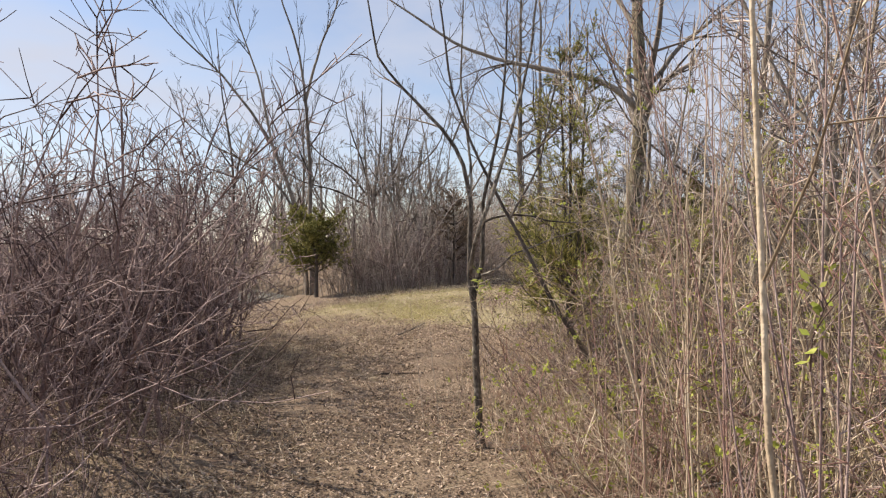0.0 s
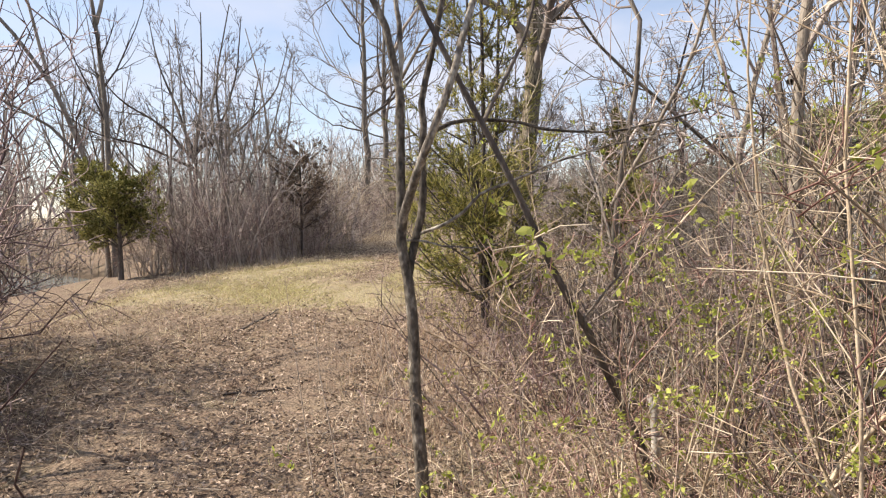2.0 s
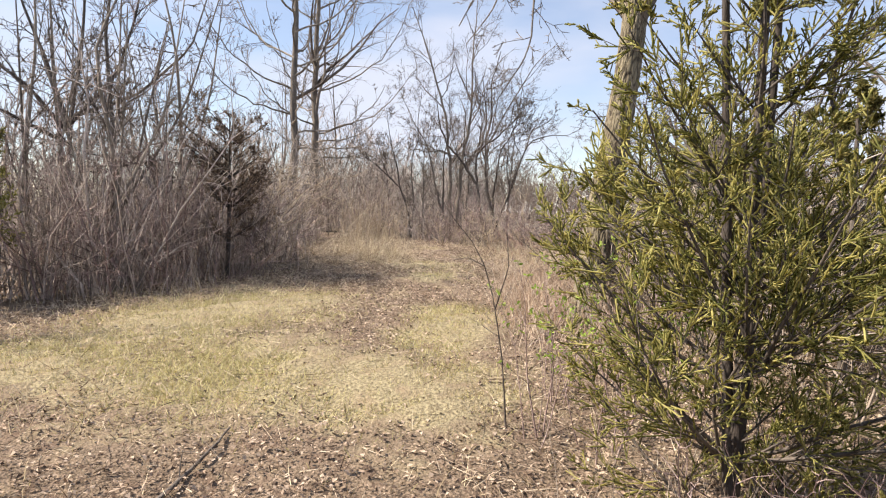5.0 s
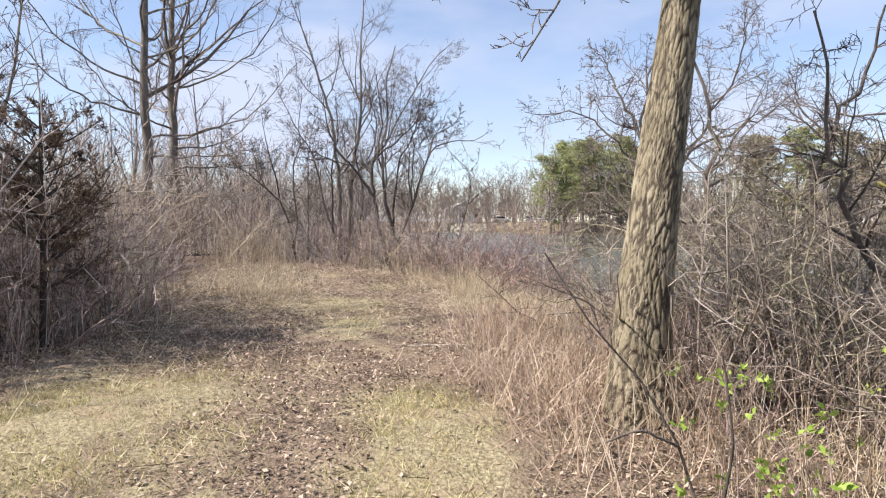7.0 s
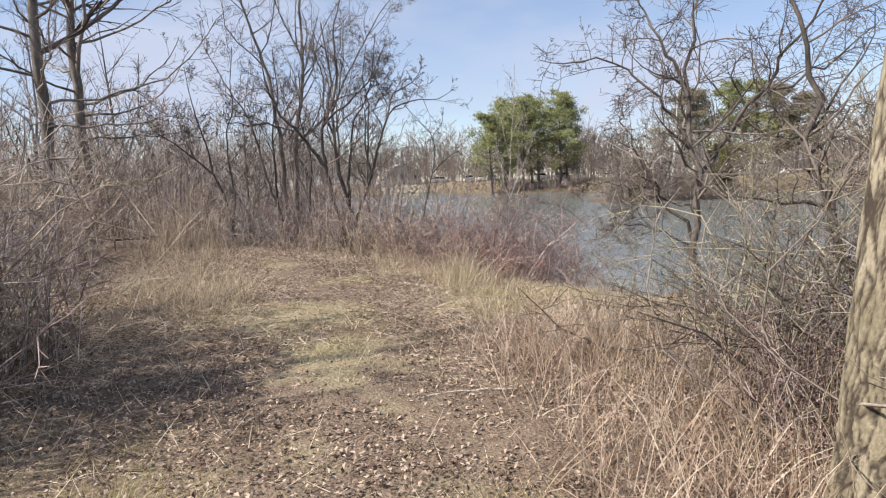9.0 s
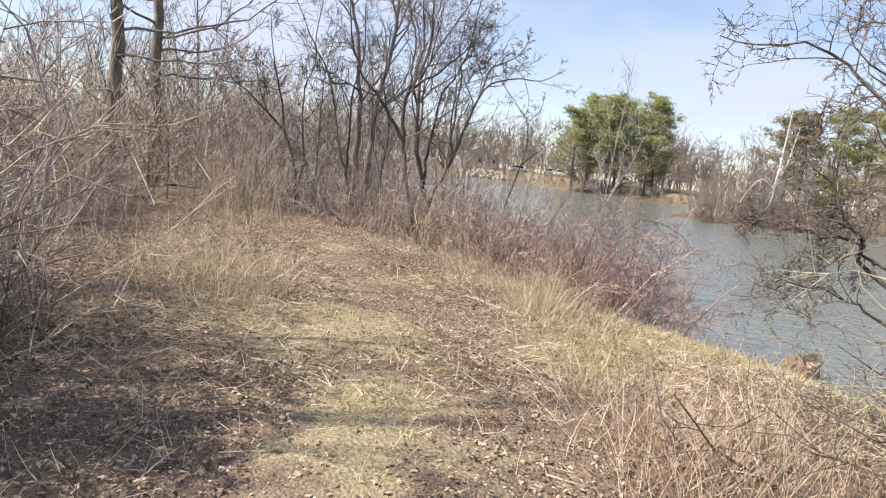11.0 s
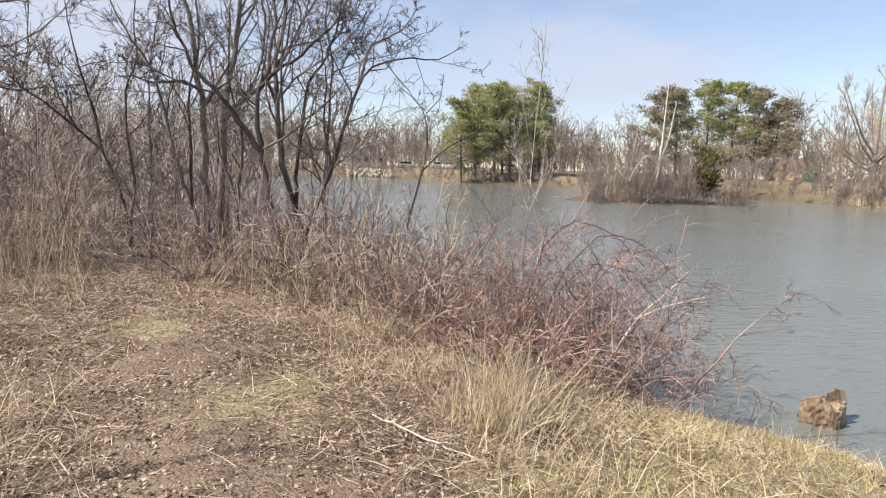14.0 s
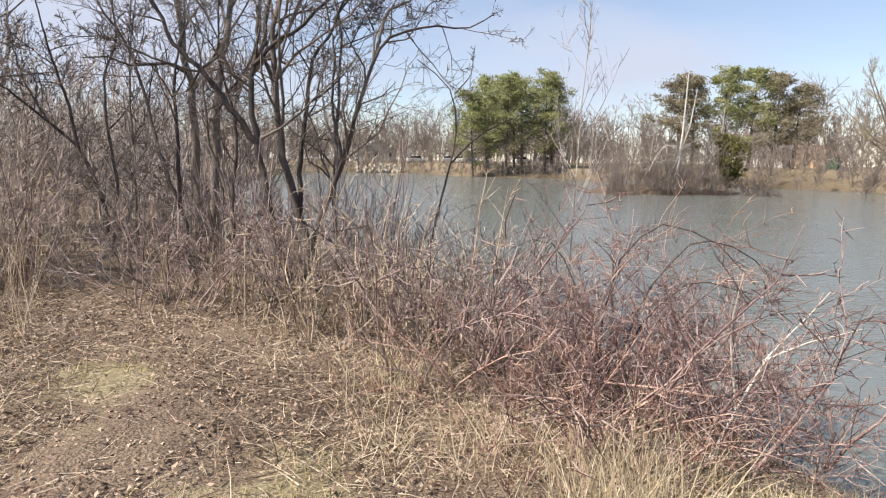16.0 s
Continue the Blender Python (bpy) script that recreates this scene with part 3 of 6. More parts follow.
def beside(line, n, near, far, rng, bias=1.6):
    """n spots at between near and far metres to the left of a drawn line."""
    p = np.asarray(line, float)
    s = np.r_[0, np.cumsum(np.linalg.norm(np.diff(p, axis=0), axis=1))]
    u = rng.uniform(0, s[-1], n)
    i = np.minimum(np.searchsorted(s, u, "right") - 1, len(p) - 2)
    d = unit(p[i + 1] - p[i])
    q = p[i] + d * (u - s[i])[:, None]
    off = near + (far - near) * rng.uniform(0, 1, n) ** bias
    return q + np.stack([-d[:, 1], d[:, 0]], 1) * off[:, None]


rng = np.random.default_rng(11)

# edges of the open path, walked so that the thicket lies to the left of each line
LEFT_FIRST = [(3.6, -8.0), (1.9, -5.2), (.3, -3.0), (-1.5, -1.1), (-3.4, .5), (-5.4, 2.2), (-7.0, 3.4)]
LEFT_MOUND = [(-6.6, 5.6), (-4.9, 5.8), (-4.3, 6.6), (-3.7, 8.0), (-3.4, 9.6)]
LEFT_LATER = [(-3.5, 5.9), (-3.6, 7.4), (-3.3, 8.8), (-3.6, 9.6), (-4.6, 11.0), (-4.8, 13.0), (-5.6, 15.6)]
RIGHT_FIRST = [(1.0, .9), (1.7, -.1), (2.9, -1.5), (4.3, -2.9), (5.9, -4.5), (8.0, -6.6)]
RIGHT_LATER = [(1.5, 9.2), (1.4, 8.4), (1.4, 7.0), (1.6, 5.6), (1.5, 4.4), (1.5, 3.2)]

purple = [shrub(s, TWIG_PLUM, "bare purple-brown arching shrub beside the path", n=10, spread=.5, height=(1.0, 2.6), lean=(5, 44), up=-.04, wiggle=.30, first=7, second=5, third=0, least=.0042, r=(.008, .019), angle=(30, 85), kink=1.9) for s in (21, 22, 23, 24)]
put_copies(purple, beside(LEFT_FIRST[:4], 34, .6, 3.6, rng), rng, (.7, 1.1), clear=2.2)
thick = [shrub(s, TWIG_ASH, "dense bare ash-grey thicket shrub", n=11, spread=.75, height=(1.0, 4.0), lean=(0, 24), wiggle=.2, first=7, second=4, third=0, ratio=.34, least=.0056, r=(.012, .032), angle=(25, 75), name="thicket_shrub", bend=2) for s in (31, 32, 33)]
put_copies(thick, np.concatenate([[(-4.3, 8.8)], beside(LEFT_MOUND, 17, .3, 4.0, rng), np.stack([rng.uniform(-12, -6.2, 14), rng.uniform(19, 28, 14)], 1), beside(LEFT_FIRST[:4], 6, 2.4, 5.0, rng)]), rng, (.5, 1.15), clear=3.1)
shading = [shrub(s, TWIG_PLUM, "tall dense purple-brown shrub shading the path", n=13, spread=.6, height=(1.4, 2.9), lean=(0, 20), wiggle=.16, first=8, second=5, third=0, least=.0058, r=(.010, .024), angle=(20, 60), kink=1.5) for s in (35, 36)]
put_copies(shading, [(-3.7, .2), (-3.3, -.3), (-4.0, .75), (-2.9, -.6), (-4.3, .1), (-2.6, -1.0), (-3.0, -1.2), (-3.6, -.9), (-3.1, -1.6), (-1.9, -2.0), (-4.4, -.9), (-2.5, -2.5), (-1.2, -2.8), (-4.6, -1.3), (-5.2, -.4), (-5.8, -1.6), (-6.4, -.6), (-5.0, -2.3), (-7.2, -1.4), (-3.9, -2.1), (-6.6, -2.4)], rng, (.95, 1.3), clear=2.0)
later = [shrub(s, tw, lb, n=10, spread=.5, height=(.8, 2.3), lean=(3, 38), wiggle=.2, first=7, second=4, third=0, least=.0048, r=(.006, .015), angle=(30, 80), name="brush", bend=2) for s, tw, lb in ((41, TWIG_PURPLE, "bare purple-brown brush along the path"), (42, TWIG_ASH, "bare ash-grey brush along the path"), (43, TWIG_PURPLE, "bare purple-brown brush along the path"), (44, TWIG_TAN, "bare tan brush along the path"))]
put_copies(later, np.concatenate([beside(LEFT_LATER, 18, .7, 3.8, rng), [(-4.0, 7.2), (-3.95, 8.1)], beside([(-5.0, 11.5), (-5.6, 15), (-6.4, 19)], 26, .2, 4.5, rng)]), rng, (.7, 1.3), clear=2.7)
tall = [shrub(s, tw, lb, n=9, spread=.5, height=(1.1, 3.4), lean=(0, 36), up=.02, wiggle=.15, first=7, second=5, third=0, ratio=.36, r=(.005, .015), buds=125, least=.0030, angle=(20, 80), group="stems with buds", name="budding_shrub") for s, tw, lb in ((51, TWIG_TAN, "slender tan-stemmed shrub with opening buds"), (52, TWIG_RED, "slender reddish-stemmed shrub with opening buds"), (53, TWIG_TAN, "slender tan-stemmed shrub with opening buds"), (54, TWIG_PURPLE, "slender brown-stemmed shrub with opening buds"))]
put_copies(tall, np.concatenate([beside(RIGHT_FIRST[2:], 40, -.1, 3.6, rng, 1.0), beside(RIGHT_FIRST[1:3], 6, 1.1, 3.0, rng, 1.0), [(3.25, -1.45), (3.5, -1.0), (3.6, -.5), (3.05, -1.0), (3.9, -1.4), (4.1, -.9), (3.4, -1.9)]]), rng, (.6, 1.05), clear=1.55)
upright = [shrub(s, tw, "tall upright bare stems crowding the path's edge", n=9, spread=.42, height=(1.6, 4.0), lean=(0, 9), up=.04, wiggle=.10, first=8, second=5, third=0, ratio=.26, r=(.006, .016), least=.0026, angle=(20, 60), group="stems with buds", name="upright_shrub") for s, tw in ((58, TWIG_TAN), (59, TWIG_PURPLE), (60, TWIG_RED))]
put_copies(upright, [(4.35, -2.75), (4.75, -3.0), (5.05, -3.3), (4.4, -2.2), (5.6, -3.9), (5.3, -2.9), (3.9, -2.0), (5.0, -2.2)], rng, (.8, 1.1), 2, clear=1.45)
whip = [shrub(s, tw, "slender upright whip stems beside the path", n=n, spread=.13, height=(2.0, 3.1), lean=(0, 4), up=.02, wiggle=.05, first=7, second=3, third=0, ratio=.14, r=(.0045, .0065), least=.0016, angle=(20, 50), group="stems with buds", name="whip_shrub") for s, tw, n in ((301, TWIG_TAN, 4), (302, TWIG_RED, 7), (303, TWIG_PURPLE, 7))]
put_copies(whip, [(4.56, -4.78), (4.78, -4.3), (4.45, -3.95), (4.98, -4.5), (4.2, -3.6), (4.95, -3.95), (3.95, -3.3), (3.7, -2.95)], rng, (.9, 1.1), 1, clear=.3)
low = [shrub(s, TWIG_TAN if s == 56 else TWIG_RED, "low tangled tan undergrowth with opening leaves" if s == 56 else "low tangled russet undergrowth with opening leaves", n=14, spread=.5, height=(.35, 1.25), lean=(8, 70), up=.0, wiggle=.24, first=5, second=3, third=0, least=.0028, r=(.004, .009), buds=38, angle=(25, 85), group="undergrowth", name="undergrowth") for s in (55, 56, 57)]
put_copies(low, np.concatenate([beside(RIGHT_FIRST[2:], 24, .0, 3.0, rng, 1.2), [(2.7, -1.5), (3.1, -1.4), (2.5, -.9), (3.0, -.8), (3.5, -1.7), (2.4, -.4), (2.85, -1.15), (2.3, -.9)]]), rng, (.6, 1.05), clear=1.25)
tangle = [shrub(s, tw, "tangled bare grey shrub on the bank", n=10, spread=.4, height=(1.2, 2.4), lean=(10, 52), up=-.03, wiggle=.28, first=8, second=5, third=0, ratio=.38, least=.0036, r=(.007, .020), kink=1.8) for s, tw in ((61, TWIG_GREY), (62, TWIG_DARK), (63, TWIG_ASH))]
put_copies(tangle, np.concatenate([beside(RIGHT_LATER[1:], 30, .9, 3.4, rng, 1.0), [(1.9, 5.9), (2.2, 6.4), (2.0, 7.0), (2.4, 5.2), (2.7, 1.0), (2.9, 1.6), (3.3, .5), (3.25, 2.2), (3.4, 2.6), (3.9, 1.3), (3.3, -.2), (4.3, .2), (2.5, 3.1)]]), rng, (.7, 1.1), clear=1.9)

# brush at the oak's foot; the other spots are added to darken shaded ground
shade = [shrub(s, TWIG_PLUM, "low dark tangled plum-brown brush, in places standing in for shade", n=12, spread=.35, height=(.4, 1.3), lean=(8, 60), up=.0, wiggle=.28, first=7, second=4, third=0, least=.0034, r=(.005, .011), angle=(25, 85), group="undergrowth", name="undergrowth", kink=1.7) for s in (321, 322)]
put_copies(shade, [(1.75, 5.75), (1.6, 6.3), (2.05, 6.1), (1.9, 5.35), (1.85, 6.8), (2.3, 5.7), (4.9, -3.0), (5.2, -3.35), (5.5, -3.7), (5.0, -2.6), (5.8, -4.0), (4.6, -2.7), (5.4, -3.0), (6.1, -4.2), (1.95, 1.0), (2.2, .6), (1.8, 1.45), (2.5, 1.1), (2.1, .2), (2.6, .5)], rng, (.8, 1.1), clear=1.4)

# ---- trees near the path ----
sx, sy = 1.965, -1.21
tree("sapling", "slim forked grey-barked sapling at the path's edge", [
    ([(.02, 0, -.1), (-.02, 0, .6), (-.03, 0, .95), (-.05, 0, 1.2), (-.07, -.01, 1.29), (-.065, -.01, 1.40), (-.045, -.04, 1.475), (-.06, -.035, 1.55), (-.065, -.03, 1.69), (-.045, -.03, 1.97), (-.1, -.07, 2.3), (-.2, -.13, 2.5), (-.52, -.33, 2.9), (-.67, -.42, 3.1), (-.75, -.45, 3.6)], .038, .006),
    ([(-.068, -.008, 1.36), (-.058, -.03, 1.43), (.0, -.095, 1.53), (.045, -.15, 1.60), (.1, -.19, 1.68), (.155, -.22, 1.76), (.2, -.22, 1.88), (.29, -.15, 2.2), (.36, -.05, 2.6), (.42, .1, 3.1), (.48, .2, 4.0)], .021, .006),
    ([(-.05, 0, 1.17), (-.03, .02, 1.30), (.0, .04, 1.415), (.02, .05, 1.545), (.015, .05, 1.69), (.02, .05, 1.97), (.1, .07, 2.3), (.15, .1, 2.6), (.2, .1, 3.0), (.22, .1, 3.6)], .022, .006),
    ([(-.065, -.03, 1.85), (-.04, -.03, 2.2), (-.07, -.05, 2.55), (-.12, -.06, 2.9), (-.1, -.04, 3.6)], .014, .005),
    ([(-.01, .03, 1.37), (.1, .03, 1.405), (.2, .03, 1.455), (.275, .04, 1.545), (.435, .07, 1.60), (.6, .09, 1.67), (.82, .12, 1.73), (1.1, .2, 1.78)], .0085, .003),
    ([(.165, -.21, 1.79), (.23, -.1, 1.835), (.3, .02, 1.855), (.43, .06, 1.845), (.56, .08, 1.80), (.82, .12, 1.78), (1.2, .2, 1.86)], .0095, .003),
    ([(-.05, 0, 1.345), (.03, .01, 1.345), (.1, .02, 1.32), (.24, .04, 1.31), (.36, .05, 1.32)], .0055, .002),
    ([(-.03, -.02, 1.27), (.05, -.02, 1.21), (.14, -.03, 1.18)], .004, .002)],
    71, BARK_SAPLING, TWIG_GREY, levels=((7, 6), (4, 5), (2, 4)), ratio=(.24, .42, .5), least=.0022, place=(sx, sy, gz(sx, sy)), span=(.5, .97), wiggle=.15, K=26)
tree("broken_stub", "short broken pale dead stem in the undergrowth", [([(0, 0, -.1), (.02, .01, .2), (.0, .02, .46)], .028, .022)],
    75, BARK_PALE, BARK_PALE, levels=((2, 3),), ratio=(.3,), least=.003, place=(2.95, -.39, gz(2.95, -.39)), group="dead stems", sides=7, K=6, category="stub")

ox, oy = 1.14, 5.2
tree("oak_tree", "stout furrowed tan-barked tree leaning over the bank", [
    ([(-.04, 0, -.1), (-.02, .04, .6), (.05, .08, 1.25), (.13, .12, 1.85), (.2, .12, 2.4), (.28, .1, 3.4), (.2, .05, 4.9), (.3, .1, 7.0), (.35, .1, 9.0)], .172, .05),
    ([(.24, .06, 3.3), (-.15, -.15, 3.7), (-.75, -.55, 3.9), (-1.75, -1.2, 4.15), (-2.35, -1.55, 4.4), (-2.8, -1.85, 4.75), (-3.6, -2.3, 5.4)], .060, .012),
    ([(.26, .08, 3.5), (.8, .45, 4.35), (1.35, .85, 4.9), (2.2, 1.2, 5.6)], .055, .012),
    ([(.22, .05, 4.6), (-.3, .3, 5.5), (-.9, .5, 6.8), (-1.2, .6, 8.2)], .05, .012),
    ([(-.3, -.25, 3.75), (-.65, -.5, 3.45), (-1.05, -.75, 3.1), (-1.3, -.8, 2.6)], .022, .005),
    ([(-.75, -.55, 3.9), (-.9, -.1, 3.6), (-1.1, .3, 3.1), (-1.4, .5, 2.8)], .018, .004),
    ([(-.5, -.4, 3.75), (-.68, -.7, 3.0), (-.7, -.78, 2.4), (-.95, -.8, 2.0)], .016, .004)],
    72, BARK_GREY, TWIG_DARK, levels=((6, 6), (5, 5), (3, 4)), ratio=(.34, .45, .5), least=.004, place=(ox, oy, gz(ox, oy)), sides=10, K=20, span=(.3, .97), furrow=True, up=.02, wiggle=.16)

tree("leaning_tree", "thin dark tree bent and leaning across the thicket", [
    ([(.03, .02, -.1), (-.06, -.1, .28), (-.16, -.23, .54), (-.29, -.47, .92), (-.38, -.60, 1.12), (-.44, -.64, 1.27), (-.49, -.70, 1.41), (-.55, -.73, 1.55), (-.62, -.76, 1.70), (-.71, -.81, 1.90), (-.9, -.9, 2.3), (-1.05, -1.0, 2.8), (-1.15, -1.0, 3.5)], .022, .007),
    ([(-.66, -.78, 1.8), (-.5, -.6, 2.2), (-.4, -.5, 2.9)], .010, .005), ([(-.3, -.48, .95), (-.1, -.5, 1.2), (.1, -.45, 1.6)], .006, .003)],
    69, BARK_DARK, TWIG_DARK, levels=((6, 5), (4, 4), (2, 3)), ratio=(.2, .5, .5), least=.0024, place=(2.95, -.5, gz(2.95, -.5)), wiggle=.2, group="thicket trees", span=(.45, 1), K=22)
for k, (x, y, r, h) in enumerate(((3.8, .4, .055, 5.5), (2.75, .55, .03, 3.6), (5.6, -1.2, .05, 6.0), (4.6, 1.6, .06, 7.0), (6.2, .6, .07, 7.5), (5.0, -2.6, .03, 4.5), (6.6, -2.2, .05, 5.5), (4.9, .2, .03, 4.6), (6.0, -3.6, .035, 4.6), (5.2, -.7, .035, 5.0), (4.3, -.9, .028, 4.4), (5.6, 1.3, .04, 6.0), (4.2, 1.0, .03, 4.8), (6.8, -4.4, .04, 5.6), (7.4, -3.2, .05, 6.2), (7.0, -1.0, .045, 6.0), (5.9, -2.9, .035, 5.2), (3.6, 1.9, .04, 5.0))):
    q = np.random.default_rng(60 + k).normal(0, .25, (6, 2))
    tree("thicket_tree", "slim grey tree standing in the budding thicket", [
        ([(0, 0, -.1), (q[0, 0] * .3, q[0, 1] * .3, h * .35), (q[1, 0] * .7, q[1, 1] * .7, h * .7), (q[2, 0], q[2, 1], h)], r, .01),
        ([(q[0, 0] * .3, q[0, 1] * .3, h * .38), (q[3, 0] * 2, q[3, 1] * 2, h * .6), (q[3, 0] * 3, q[3, 1] * 3, h * .85)], r * .5, .007),
        ([(q[0, 0] * .3, q[0, 1] * .3, h * .30), (q[4, 0] * 2.4, q[4, 1] * 2.4, h * .5), (q[4, 0] * 3.5, q[4, 1] * 3.5, h * .7)], r * .45, .007)],
        63 + k, BARK_GREY, TWIG_ASH, levels=((9, 5), (6, 4), (3, 3)), ratio=(.30, .5, .5), least=.0045, place=(x, y, gz(x, y)), wiggle=.2, angle=(30, 70), group="thicket trees", sides=6, K=10)

for k, (x, y, r, h) in enumerate(((-5.0, 6.6, .045, 4.4), (-5.7, 7.4, .055, 5.4), (-5.6, 8.8, .05, 5.2), (-6.3, 6.7, .045, 4.8), (-7.0, 8.2, .05, 5.6), (-6.6, 10.2, .04, 4.6))):
    q = np.random.default_rng(80 + k).normal(0, .3, (6, 2))
    tree("thicket_tree", "crooked dark tree rising out of the bare thicket", [
        ([(0, 0, -.1), (q[0, 0] * .3, q[0, 1] * .3, h * .35), (q[1, 0] * .7, q[1, 1] * .7, h * .7), (q[2, 0], q[2, 1], h)], r, .01),
        ([(q[0, 0] * .1, q[0, 1] * .1, h * .15), (q[3, 0] * 2, q[3, 1] * 2, h * .5), (q[3, 0] * 3, q[3, 1] * 3, h * .85)], r * .6, .007),
        ([(q[0, 0] * .2, q[0, 1] * .2, h * .25), (q[4, 0] * 2.4, q[4, 1] * 2.4, h * .55), (q[4, 0] * 3.2, q[4, 1] * 3.2, h * .9)], r * .55, .007),
        ([(.05, .05, -.1), (q[5, 0], q[5, 1], h * .35), (q[5, 0] * 2.2, q[5, 1] * 2.2, h * .75)], r * .7, .007)],
        340 + k, BARK_GREY, TWIG_DARK, levels=((8, 5), (5, 4), (3, 2)), ratio=(.3, .5, .5), least=.006, place=(x, y, gz(x, y)), wiggle=.2, angle=(25, 65), group="thicket trees", sides=6, K=10, span=(.25, .98))

# twisted grey trees leaning out over the bank
tree("bank_tree", "twisted dark-limbed tree arching over the bank", [
    ([(0, 0, -.1), (-.08, .1, .7), (-.05, .12, 1.3), (-.12, .2, 2.0), (-.1, .25, 2.6), (.05, .3, 3.4)], .05, .012),
    ([(-.1, .18, 1.85), (-.4, .25, 2.3), (-.75, .35, 2.6), (-1.1, .45, 2.72), (-1.55, .5, 2.7)], .021, .004),
    ([(-.06, .12, 1.3), (.3, .2, 1.9), (.75, .2, 2.35), (1.4, .15, 2.6), (1.9, .1, 3.0)], .032, .006),
    ([(-.1, .22, 2.3), (-.35, .4, 2.9), (-.4, .6, 3.3), (-.5, .7, 3.6)], .024, .005),
    ([(-.08, .1, .8), (-.4, .35, 1.4), (-.55, .6, 1.9), (-.6, .75, 2.3)], .022, .005),
    ([(.2, .2, 1.75), (.5, -.2, 2.4), (.7, -.6, 3.0), (.6, -1.0, 3.6)], .024, .005),
    ([(-.06, .12, 1.1), (-.4, .25, 1.35), (-.8, .35, 1.4), (-1.2, .4, 1.5)], .016, .004), ([(-.05, .1, .7), (-.3, .3, .95), (-.7, .5, 1.0), (-1.0, .7, .85)], .013, .004)],
    76, BARK_DARK, TWIG_DARK, levels=((15, 6), (10, 5), (4, 4)), ratio=(.40, .5, .5), least=.0034, rough=.03, place=(2.68, 9.0, gz(2.68, 9.0)), sides=7, span=(.25, 1), up=.02, wiggle=.24, angle=(30, 80), group="bank trees")
tree("bank_tree", "low twisted tree with heavy dark sprawling limbs", [
    ([(0, 0, -.1), (.05, .05, .5), (.3, .1, .9), (.7, .2, 1.15), (1.2, .2, 1.2)], .06, .018),
    ([(.05, .05, .5), (-.2, .25, 1.0), (-.3, .5, 1.7), (-.25, .6, 2.6), (-.5, .8, 3.4)], .045, .01),
    ([(.3, .1, .9), (.35, -.2, 1.5), (.6, -.3, 2.3), (.8, -.5, 3.2)], .04, .009),
    ([(.05, .05, .4), (-.35, -.3, .6), (-.7, -.8, .65), (-.95, -1.3, .5)], .035, .01),
    ([(.7, .2, 1.15), (1.0, .5, 1.7), (1.2, .8, 2.4)], .03, .008)],
    77, BARK_DARK, TWIG_DARK, levels=((13, 6), (9, 5), (4, 4)), ratio=(.40, .48, .5), least=.0036, rough=.03, place=(3.0, 7.2, gz(3.0, 7.2)), sides=7, span=(.2, 1), up=.02, wiggle=.24, angle=(30, 85), group="bank trees")
tree("bank_tree", "low twisted tree with heavy dark sprawling limbs", [
    ([(0, 0, -.1), (-.05, .1, .6), (.1, .2, 1.4), (.0, .3, 2.4), (.2, .3, 3.4)], .05, .012),
    ([(-.05, .1, .6), (-.5, .2, 1.1), (-.8, .1, 1.8), (-1.0, .0, 2.7)], .032, .007),
    ([(.1, .2, 1.4), (.6, .1, 1.8), (1.2, .2, 2.0), (1.8, .1, 2.5)], .032, .007),
    ([(0, .1, .4), (.5, -.3, .8), (.9, -.6, 1.5)], .03, .008)],
    78, BARK_DARK, TWIG_DARK, levels=((13, 6), (9, 5), (4, 4)), ratio=(.40, .48, .5), least=.0036, rough=.03, place=(3.3, 5.4, gz(3.3, 5.4)), sides=7, span=(.2, 1), up=.02, wiggle=.24, angle=(30, 85), group="bank trees")

mound = [shrub(s, TWIG_PURPLE, "tall bare purple-brown shrub on the mound", n=10, spread=.5, height=(1.6, 3.9), lean=(0, 20), wiggle=.2, first=8, second=5, third=0, ratio=.34, least=.0044, r=(.009, .02), angle=(25, 70), name="thicket_shrub", kink=1.6) for s in (331, 332)]
put_copies(mound, [(-4.5, 6.3), (-4.75, 7.1), (-5.2, 6.0)], np.random.default_rng(12), (.9, 1.05), clear=3.0)
olive = [shrub(s, TWIG_OLIVE, "crooked lichen-covered olive-grey shrub on the bank", n=7, spread=.3, height=(1.5, 2.7), lean=(8, 48), up=.03, wiggle=.34, first=9, second=6, third=2, ratio=.40, least=.0034, r=(.010, .022), angle=(30, 85), group="bank shrubs", name="bank_shrub", kink=1.9) for s in (311, 312)]
put_copies(olive, [(2.35, 6.75), (2.75, 6.2), (2.0, 7.55), (2.55, 5.3)], rng, (.9, 1.1), clear=2.0)

tree("sapling", "thin dark crooked shoot beside the path", [
    ([(.05, -.02, -.1), (.0, 0, .45), (-.08, .02, .85), (-.16, .04, 1.05), (-.32, .05, 1.22), (-.42, .06, 1.38)], .006, .002),
    ([(-.05, .01, .7), (.02, .05, .95), (.0, .08, 1.15)], .005, .002), ([(-.12, .03, .95), (-.22, .0, 1.0), (-.3, -.02, .98)], .004, .002)],
    90, BARK_DARK, BARK_DARK, levels=((4, 4), (2, 3)), ratio=(.16, .5), least=.0018, rough=0, place=(.39, 2.73, gz(.39, 2.73)), span=(.4, 1), wiggle=.2, sides=5, K=10)
cedar("cedar_tree", "feathery olive-green red cedar beside the path", 5.0, 1.12, 81, CEDAR_GREEN, (1.45, 1.95, gz(1.45, 1.95)), limbs=122, low=.05, dens=(12, 10), stems=3, trunk=.028, per=3, fine=True)
